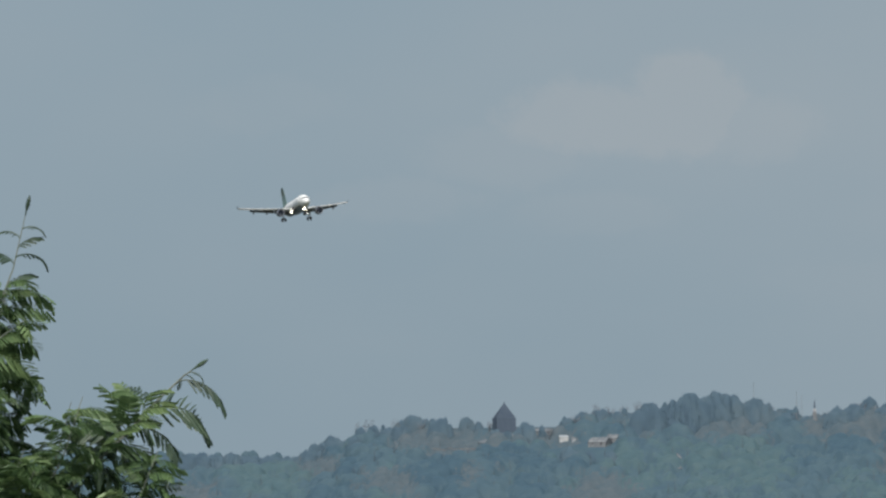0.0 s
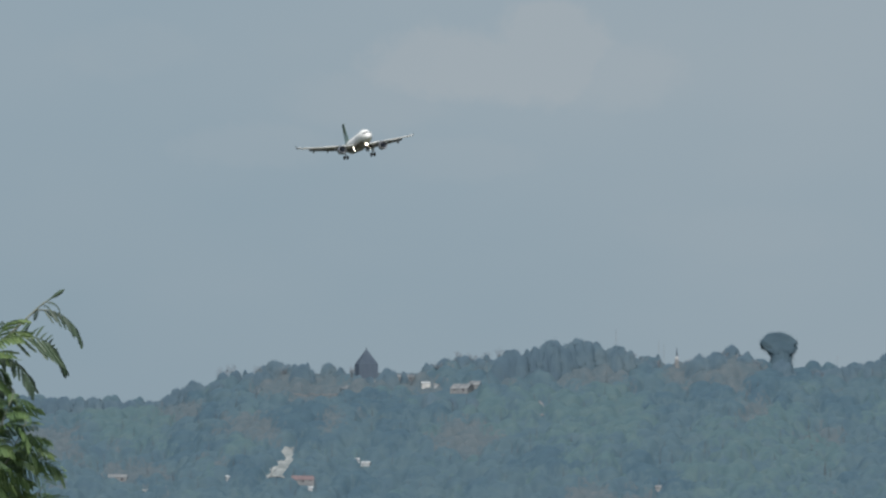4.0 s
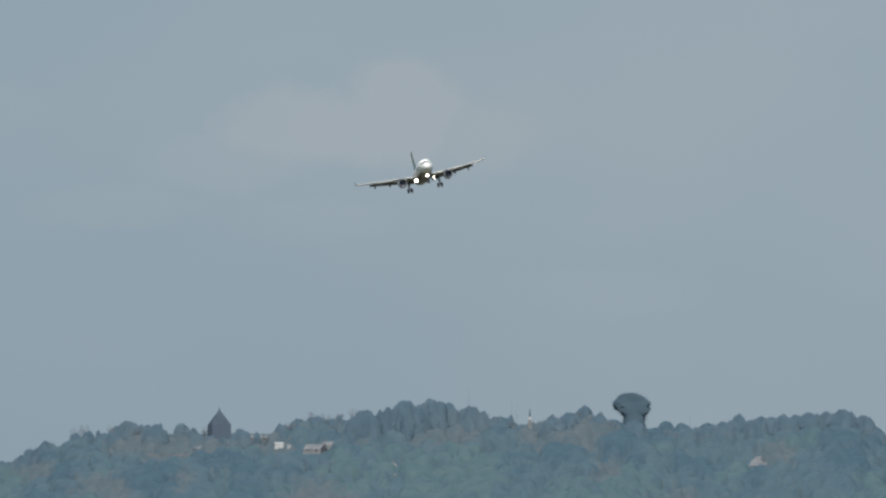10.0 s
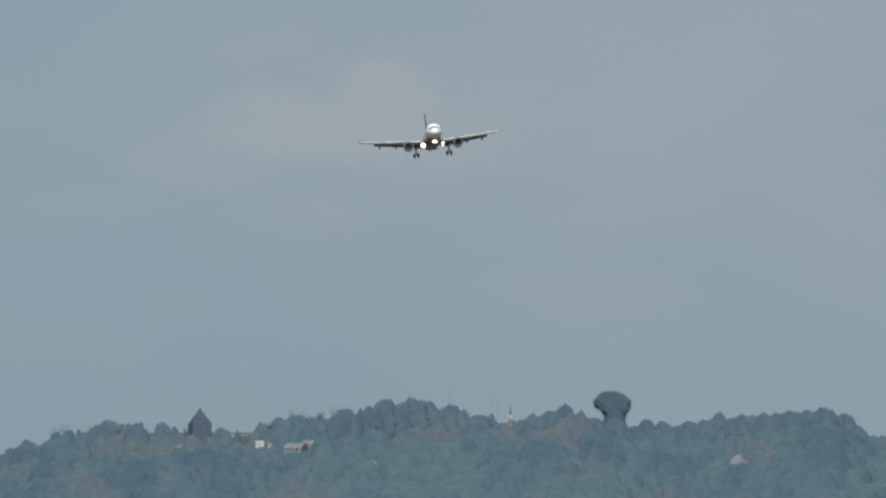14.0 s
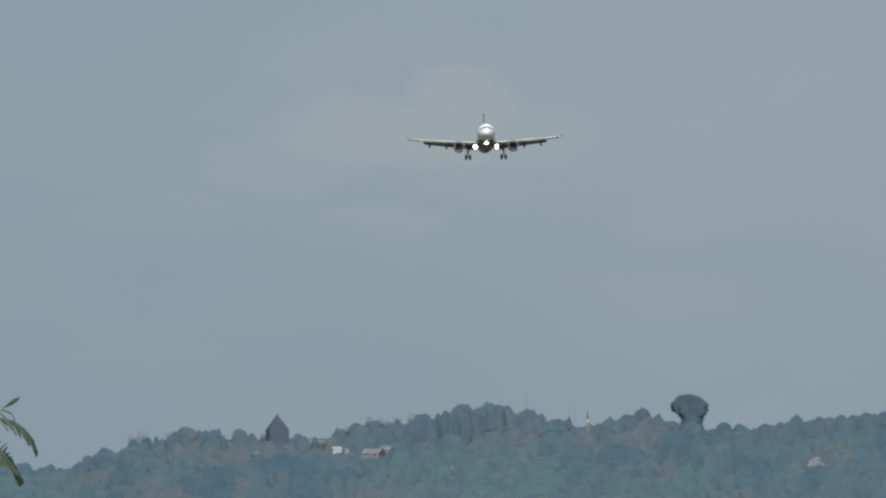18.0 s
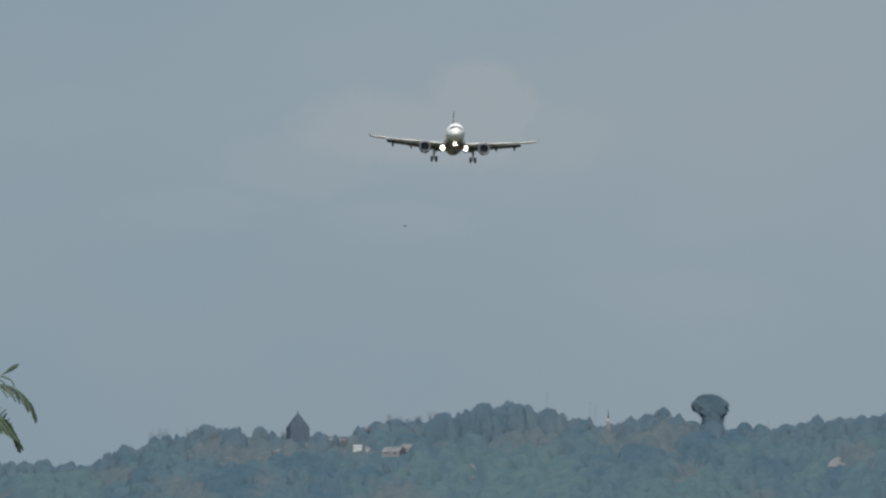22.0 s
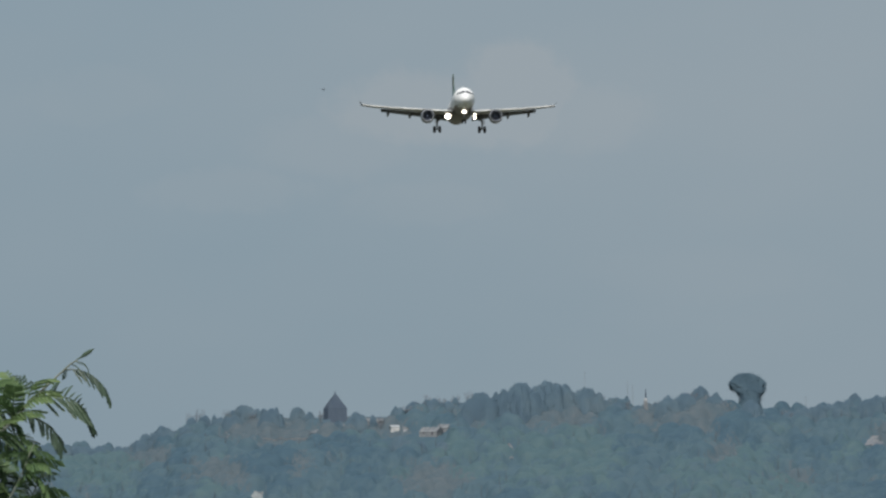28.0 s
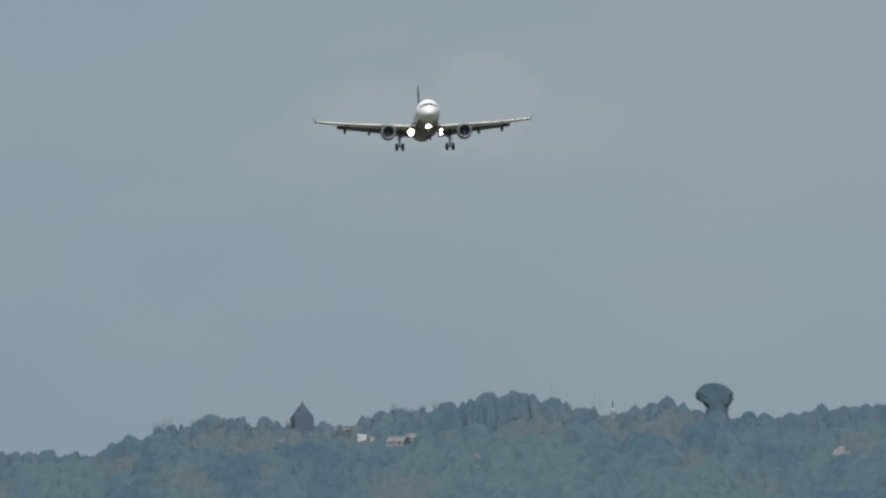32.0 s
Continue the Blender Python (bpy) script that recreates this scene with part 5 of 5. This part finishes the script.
# ---- what moves ----
def flight(az, el, far, roll, yaw, pitch):
    """The airliner's pose: bearing and distance; roll clockwise as seen, yaw of its nose to the right, pitch, to the line of sight."""
    d = bearing(az, el)
    right = Vector((math.cos(radians(az)), -math.sin(radians(az)), 0))
    up = right.cross(d)
    ro, ya, pi = radians(roll), radians(yaw), radians(pitch)

    def turned(a, b, c):
        x, n = b * math.cos(ya) + a * math.sin(ya), a * math.cos(ya) - b * math.sin(ya)
        y, n = c * math.cos(pi) + n * math.sin(pi), n * math.cos(pi) - c * math.sin(pi)
        x, y = x * math.cos(ro) + y * math.sin(ro), -x * math.sin(ro) + y * math.cos(ro)
        return right * x + up * y - d * n
    m = Matrix((turned(0, 1, 0), turned(-1, 0, 0), turned(0, 0, 1))).transposed().to_4x4()
    return Matrix.Translation(EYE + d * far) @ m


def wing_beat(az, el, far, heading):
    return Matrix.Translation(EYE + bearing(az, el) * far) @ pose(0, 0, 0, 0, 0, heading)


def sway(b, rows, gain, lag, twist):
    """Keys a bough's sway about its rest: rows of seconds and plan units right and down."""
    rest = b.matrix_basis.copy()
    walk(b, [(t, Matrix.Translation((du * STEP * gain, 0, -dv * STEP * gain)) @ rest @ pose(0, 0, 0, lag * du * 0.02, twist * du * 0.05, 0)) for t, du, dv in rows])


def motions():
    walk(plane, [
        (0, flight(-0.8000, 3.3579, 4367, -4.8, 11.4, 6.4)),
        (0.5, flight(-0.7049, 3.3584, 4334, -3.8, 11.9, 6.4)),
        (1, flight(-0.6074, 3.3645, 4301, -4.0, 12.1, 6.4)),
        (1.5, flight(-0.5124, 3.3729, 4268, -4.3, 12.1, 6.4)),
        (2, flight(-0.4131, 3.3797, 4235, -4.5, 12.2, 6.4)),
        (2.5, flight(-0.3208, 3.3818, 4202, -5.4, 11.8, 6.5)),
        (4.5, flight(0.0522, 3.3981, 4070, -8.5, 10.7, 6.6)),
        (5, flight(0.1327, 3.4024, 4037, -8.2, 10.7, 6.5)),
        (5.5, flight(0.2106, 3.4114, 4004, -8.0, 10.7, 6.3)),
        (6, flight(0.2894, 3.4214, 3971, -8.1, 10.7, 6.3)),
        (6.5, flight(0.3620, 3.4293, 3938, -8.0, 10.5, 6.4)),
        (7, flight(0.4394, 3.4442, 3905, -8.7, 10.0, 6.4)),
        (7.5, flight(0.5089, 3.4526, 3872, -10.1, 9.3, 6.4)),
        (8, flight(0.5767, 3.4626, 3839, -11.3, 8.4, 6.4)),
        (8.5, flight(0.6369, 3.4735, 3806, -12.5, 7.8, 6.4)),
        (9, flight(0.6942, 3.4877, 3773, -13.1, 7.1, 6.4)),
        (9.5, flight(0.7371, 3.5015, 3740, -13.1, 6.0, 6.4)),
        (10, flight(0.7754, 3.5121, 3707, -12.4, 5.2, 6.5)),
        (10.5, flight(0.8090, 3.5280, 3674, -10.8, 4.5, 6.5)),
        (11, flight(0.8322, 3.5422, 3641, -8.8, 4.0, 6.5)),
        (11.5, flight(0.8451, 3.5546, 3608, -7.0, 3.7, 6.5)),
        (12, flight(0.8641, 3.5742, 3575, -5.6, 3.4, 6.5)),
        (12.5, flight(0.8694, 3.5942, 3542, -4.6, 3.3, 6.5)),
        (13, flight(0.8795, 3.6105, 3509, -4.4, 3.1, 6.6)),
        (13.5, flight(0.8831, 3.6266, 3476, -5.1, 3.3, 6.5)),
        (14, flight(0.8866, 3.6413, 3443, -5.5, 3.3, 6.4)),
        (14.5, flight(0.8818, 3.6551, 3410, -5.9, 3.2, 6.4)),
        (15, flight(0.8773, 3.6704, 3377, -6.1, 3.0, 6.4)),
        (15.5, flight(0.8694, 3.6774, 3344, -6.7, 2.8, 6.4)),
        (17.5, flight(0.8222, 3.6614, 3212, -0.8, 0.8, 6.6)),
        (18, flight(0.8057, 3.6536, 3179, -1.0, 0.9, 6.7)),
        (18.5, flight(0.7873, 3.6478, 3146, -1.3, 1.1, 6.8)),
        (19, flight(0.7635, 3.6436, 3113, -1.0, 1.2, 6.8)),
        (19.5, flight(0.7393, 3.6429, 3080, -0.7, 1.2, 6.8)),
        (20, flight(0.7141, 3.6441, 3047, -0.6, 1.2, 6.8)),
        (20.5, flight(0.6867, 3.6482, 3014, -0.4, 1.3, 6.8)),
        (21, flight(0.6586, 3.6458, 2981, 0.6, 0.8, 6.9)),
        (21.5, flight(0.6300, 3.6455, 2948, 1.4, 0.7, 6.9)),
        (22, flight(0.6011, 3.6453, 2915, 2.1, 0.9, 6.9)),
        (22.5, flight(0.5775, 3.6483, 2882, 2.8, 0.6, 6.9)),
        (23, flight(0.5545, 3.6540, 2849, 2.9, 0.4, 6.9)),
        (23.5, flight(0.5318, 3.6578, 2816, 3.1, 0.6, 6.9)),
        (24, flight(0.5138, 3.6643, 2783, 4.3, 0.5, 6.9)),
        (24.5, flight(0.4959, 3.6677, 2750, 5.0, 0.7, 6.9)),
        (25, flight(0.4813, 3.6709, 2717, 5.3, 1.0, 7.0)),
        (25.5, flight(0.4736, 3.6774, 2684, 5.0, 1.4, 7.0)),
        (27.5, flight(0.4775, 3.6964, 2552, 2.0, 3.4, 6.9)),
        (28, flight(0.4826, 3.6956, 2519, 0.1, 3.5, 6.9)),
        (28.5, flight(0.4930, 3.6983, 2486, -1.2, 3.6, 6.9)),
        (29, flight(0.4973, 3.6913, 2453, -2.2, 3.6, 6.9)),
        (29.5, flight(0.4993, 3.6843, 2420, -2.9, 3.4, 7.0)),
        (30, flight(0.4972, 3.6802, 2387, -2.8, 3.1, 7.0)),
        (30.5, flight(0.4957, 3.6762, 2354, -2.2, 2.8, 7.0)),
        (31, flight(0.4915, 3.6744, 2321, -1.7, 2.7, 7.0)),
        (31.5, flight(0.4800, 3.6698, 2288, -1.7, 2.7, 7.0)),
        (32, flight(0.4720, 3.6752, 2255, -1.2, 2.7, 7.1)),
    ])
    walk(flock[0], [
        (0, wing_beat(-17.278, 6.932, 300, 180)),
        (13.8, wing_beat(-2.095, 3.678, 300, 180)),
        (14.4, wing_beat(-0.599, 3.327, 300, 180)),
        (14.5, wing_beat(-0.349, 3.268, 300, 180)),
        (14.8, wing_beat(0.724, 3.036, 300, 180)),
        (14.9, wing_beat(0.991, 3.010, 300, 180)),
        (15, wing_beat(1.393, 3.010, 300, 180)),
        (15.1, wing_beat(1.638, 3.019, 300, 180)),
        (15.2, wing_beat(2.022, 3.040, 300, 180)),
        (15.8, wing_beat(4.325, 3.170, 300, 180)),
        (32, wing_beat(19.508, 6.424, 300, 180)),
    ])
    walk(flock[1], [
        (0, wing_beat(-17.322, 6.615, 300, 180)),
        (13.8, wing_beat(-2.139, 3.361, 300, 180)),
        (14.4, wing_beat(-0.564, 3.036, 300, 180)),
        (14.5, wing_beat(-0.301, 2.982, 300, 180)),
        (14.8, wing_beat(0.768, 2.921, 300, 180)),
        (14.9, wing_beat(1.028, 2.958, 300, 180)),
        (15, wing_beat(1.399, 2.941, 300, 180)),
        (15.1, wing_beat(1.672, 2.904, 300, 180)),
        (15.2, wing_beat(2.091, 2.908, 300, 180)),
        (15.8, wing_beat(4.603, 2.934, 300, 180)),
        (32, wing_beat(19.786, 6.188, 300, 180)),
    ])
    walk(flock[2], [
        (0, wing_beat(-17.267, 6.619, 300, 180)),
        (13.8, wing_beat(-2.084, 3.366, 300, 180)),
        (14.4, wing_beat(-0.458, 2.923, 300, 180)),
        (14.5, wing_beat(-0.187, 2.849, 300, 180)),
        (14.8, wing_beat(0.917, 2.912, 300, 180)),
        (14.9, wing_beat(1.167, 2.993, 300, 180)),
        (15, wing_beat(1.523, 3.105, 300, 180)),
        (15.1, wing_beat(1.776, 3.149, 300, 180)),
        (15.2, wing_beat(2.145, 3.207, 300, 180)),
        (15.8, wing_beat(4.358, 3.559, 300, 180)),
        (32, wing_beat(19.541, 6.812, 300, 180)),
    ])
    walk(flock[3], [
        (0, wing_beat(19.484, 7.975, 150, 0)),
        (22.1, wing_beat(4.301, 4.721, 150, 0)),
        (22.7, wing_beat(2.024, 3.628, 150, 0)),
        (22.8, wing_beat(1.644, 3.446, 150, 0)),
        (22.9, wing_beat(1.347, 3.357, 150, 0)),
        (23, wing_beat(0.898, 3.147, 150, 0)),
        (23.1, wing_beat(0.603, 2.971, 150, 0)),
        (23.2, wing_beat(0.126, 2.682, 150, 0)),
        (23.3, wing_beat(-0.241, 2.550, 150, 0)),
        (23.9, wing_beat(-2.440, 1.756, 150, 0)),
        (32, wing_beat(-17.623, 5.010, 150, 0)),
    ])
    walk(flock[4], [
        (0, wing_beat(-15.498, 7.728, 560, 180)),
        (18, wing_beat(-0.315, 4.474, 560, 180)),
        (18.6, wing_beat(0.577, 4.168, 560, 180)),
        (18.8, wing_beat(0.874, 4.066, 560, 180)),
        (19, wing_beat(1.139, 4.003, 560, 180)),
        (19.2, wing_beat(1.369, 4.008, 560, 180)),
        (19.4, wing_beat(1.603, 4.079, 560, 180)),
        (20, wing_beat(2.306, 4.294, 560, 180)),
        (32, wing_beat(17.489, 7.547, 560, 180)),
    ])
    walk(flock[5], [
        (0, wing_beat(-17.257, 7.365, 560, 180)),
        (27, wing_beat(-2.074, 4.112, 560, 180)),
        (27.6, wing_beat(-0.429, 3.730, 560, 180)),
        (27.9, wing_beat(-0.150, 3.756, 560, 180)),
        (28, wing_beat(-0.039, 3.767, 560, 180)),
        (28.2, wing_beat(0.046, 3.867, 560, 180)),
        (28.5, wing_beat(-0.037, 3.964, 560, 180)),
        (29.1, wing_beat(-0.427, 5.136, 560, 180)),
        (32, wing_beat(14.756, 8.389, 560, 180)),
    ])
    walk(flock[6], [
        (0, wing_beat(-25.0, 5.0, 560, 180)),
        (21.3, wing_beat(-5.6, 1.1, 560, 180)),
        (21.9, wing_beat(-0.468, 2.668, 560, 180)),
        (22, wing_beat(0.411, 3.318, 560, 180)),
        (22.1, wing_beat(0.906, 3.931, 560, 180)),
        (22.7, wing_beat(4.4, 7.4, 560, 180)),
        (32, wing_beat(21.0, 12.0, 560, 180)),
    ])
    walk(flock[7], [
        (0, wing_beat(8.571, 9.083, 900, 0)),
        (21.4, wing_beat(3.749, 4.383, 900, 0)),
        (23.4, wing_beat(1.338, 4.083, 900, 0)),
        (23.6, wing_beat(1.097, 4.078, 900, 0)),
        (23.8, wing_beat(0.839, 4.060, 900, 0)),
        (24, wing_beat(0.586, 4.055, 900, 0)),
        (24.2, wing_beat(0.336, 4.050, 900, 0)),
        (25, wing_beat(-0.629, 4.017, 900, 0)),
        (32, wing_beat(-6.897, 8.050, 900, 0)),
    ])
    walk(flock[8], [
        (0, wing_beat(6.708, 8.994, 700, 0)),
        (29, wing_beat(3.656, 4.294, 700, 0)),
        (31, wing_beat(2.130, 3.994, 700, 0)),
        (31.2, wing_beat(1.978, 4.032, 700, 0)),
        (31.4, wing_beat(1.827, 4.070, 700, 0)),
        (32, wing_beat(1.369, 4.370, 700, 0)),
    ])
    wind = [
        (0, -0, 0),        (0.5, -14, -11),        (1, 87, 93),        (1.5, 16, 30),        (2, 3, -18),
        (2.5, -20, -15),        (3.5, -9, -21),        (4.5, -11, -26),        (5, -9, -23),        (5.2, -30, -25),        (5.5, -24, -9),
        (6, 71, 30),        (6.5, 65, 6),        (7, -24, -9),        (7.5, -24, -14),        (8, 21, 1),
        (8.5, 41, 11),        (9, 90, 22),        (9.5, 71, 11),        (10, 51, -9),        (10.5, 61, 11),
        (11, 81, 21),        (11.5, 71, 1),        (12, 41, -19),        (12.5, 71, -9),        (13, 91, 11),
        (13.5, 81, 1),        (14, 81, -19),        (14.5, 115, -22),        (15, 120, 7),        (15.5, 111, -11),
        (16.2, 81, 11),        (16.9, 96, 21),        (17.5, 85, 33),        (18, 65, 43),        (18.5, 116, 31),
        (19, 113, 34),        (19.5, 104, 60),        (20, 60, -5),        (20.5, 70, 15),        (21, 75, 17),
        (21.5, 69, 15),        (22, 29, -9),        (22.5, -2, -50),        (23, 13, -46),        (23.5, 38, -39),
        (24, 44, -47),        (24.5, 23, -59),        (25, 68, -6),        (25.5, 93, -4),        (26.2, 111, 1),
        (26.9, 81, -24),        (27.5, 95, -14),        (28, 92, -6),        (28.5, 93, -9),        (29, 83, -29),
        (29.5, 86, -19),        (30, 77, -37),        (30.5, 81, -9),        (31, 94, -24),        (31.5, 56, -64),
        (32, -69, -69),
    ]
    gust = [
        (0, 0, 0),        (0.5, 94, 20),        (1, 137, 27),        (1.3, 103, 17),        (1.6, 60, 10),
        (2, -20, -10),        (2.5, -30, 0),        (3.5, 40, 10),        (4.5, -30, -16),        (5, -52, -21),
        (5.5, -42, -5),        (6, 44, 18),        (6.5, 38, 4),        (7, -42, -5),        (7.5, -42, -8),
        (8, -1, 1),        (8.5, 17, 7),        (9, 61, 13),        (9.5, 44, 7),        (10, 26, -5),
        (10.5, 35, 7),        (11, 53, 13),        (11.5, 44, 1),        (12, 17, -11),        (12.5, 44, -5),
        (13, 62, 7),        (13.5, 53, 1),        (14, 53, -11),        (14.5, 84, -13),        (15, 88, 4),
        (15.5, 80, -7),        (16.2, 53, 7),        (16.9, 66, 13),        (17.5, 56, 20),        (18, 38, 26),
        (18.5, 84, 18),        (19, 81, 20),        (19.5, 74, 36),        (20, 34, -3),        (20.5, 43, 9),
        (21, 48, 10),        (21.5, 42, 9),        (22, 6, -5),        (22.5, -22, -30),        (23, -9, -28),
        (23.5, 14, -24),        (24, 19, -28),        (24.5, 1, -35),        (25, 41, -4),        (25.5, 64, -2),
        (26.2, 80, 1),        (26.9, 53, -14),        (27.5, 66, -8),        (28, 63, -4),        (28.5, 63, -6),
        (29, 54, -17),        (29.5, 58, -12),        (30, 49, -22),        (30.5, 53, -5),        (31, 65, -15),
        (31.5, 30, -38),        (32, -82, -41),
    ]
    sway(boughs["spray"][0], wind, 1.0, 0.0, 0.15)
    sway(boughs["shoot"][0], gust, 1.0, 0.0, 0.3)
    for k, b in enumerate(boughs["column"]):
        sway(b, gust, 0.95 - 0.07 * k, 0.3, 0.2)
    for k, b in enumerate(boughs["mass"]):
        sway(b, [(q, du, dv * 0.4) for q, du, dv in wind], 0.85 - 0.05 * (k % 4), 0.5, 0.3 - 0.2 * (k % 3))


motions()
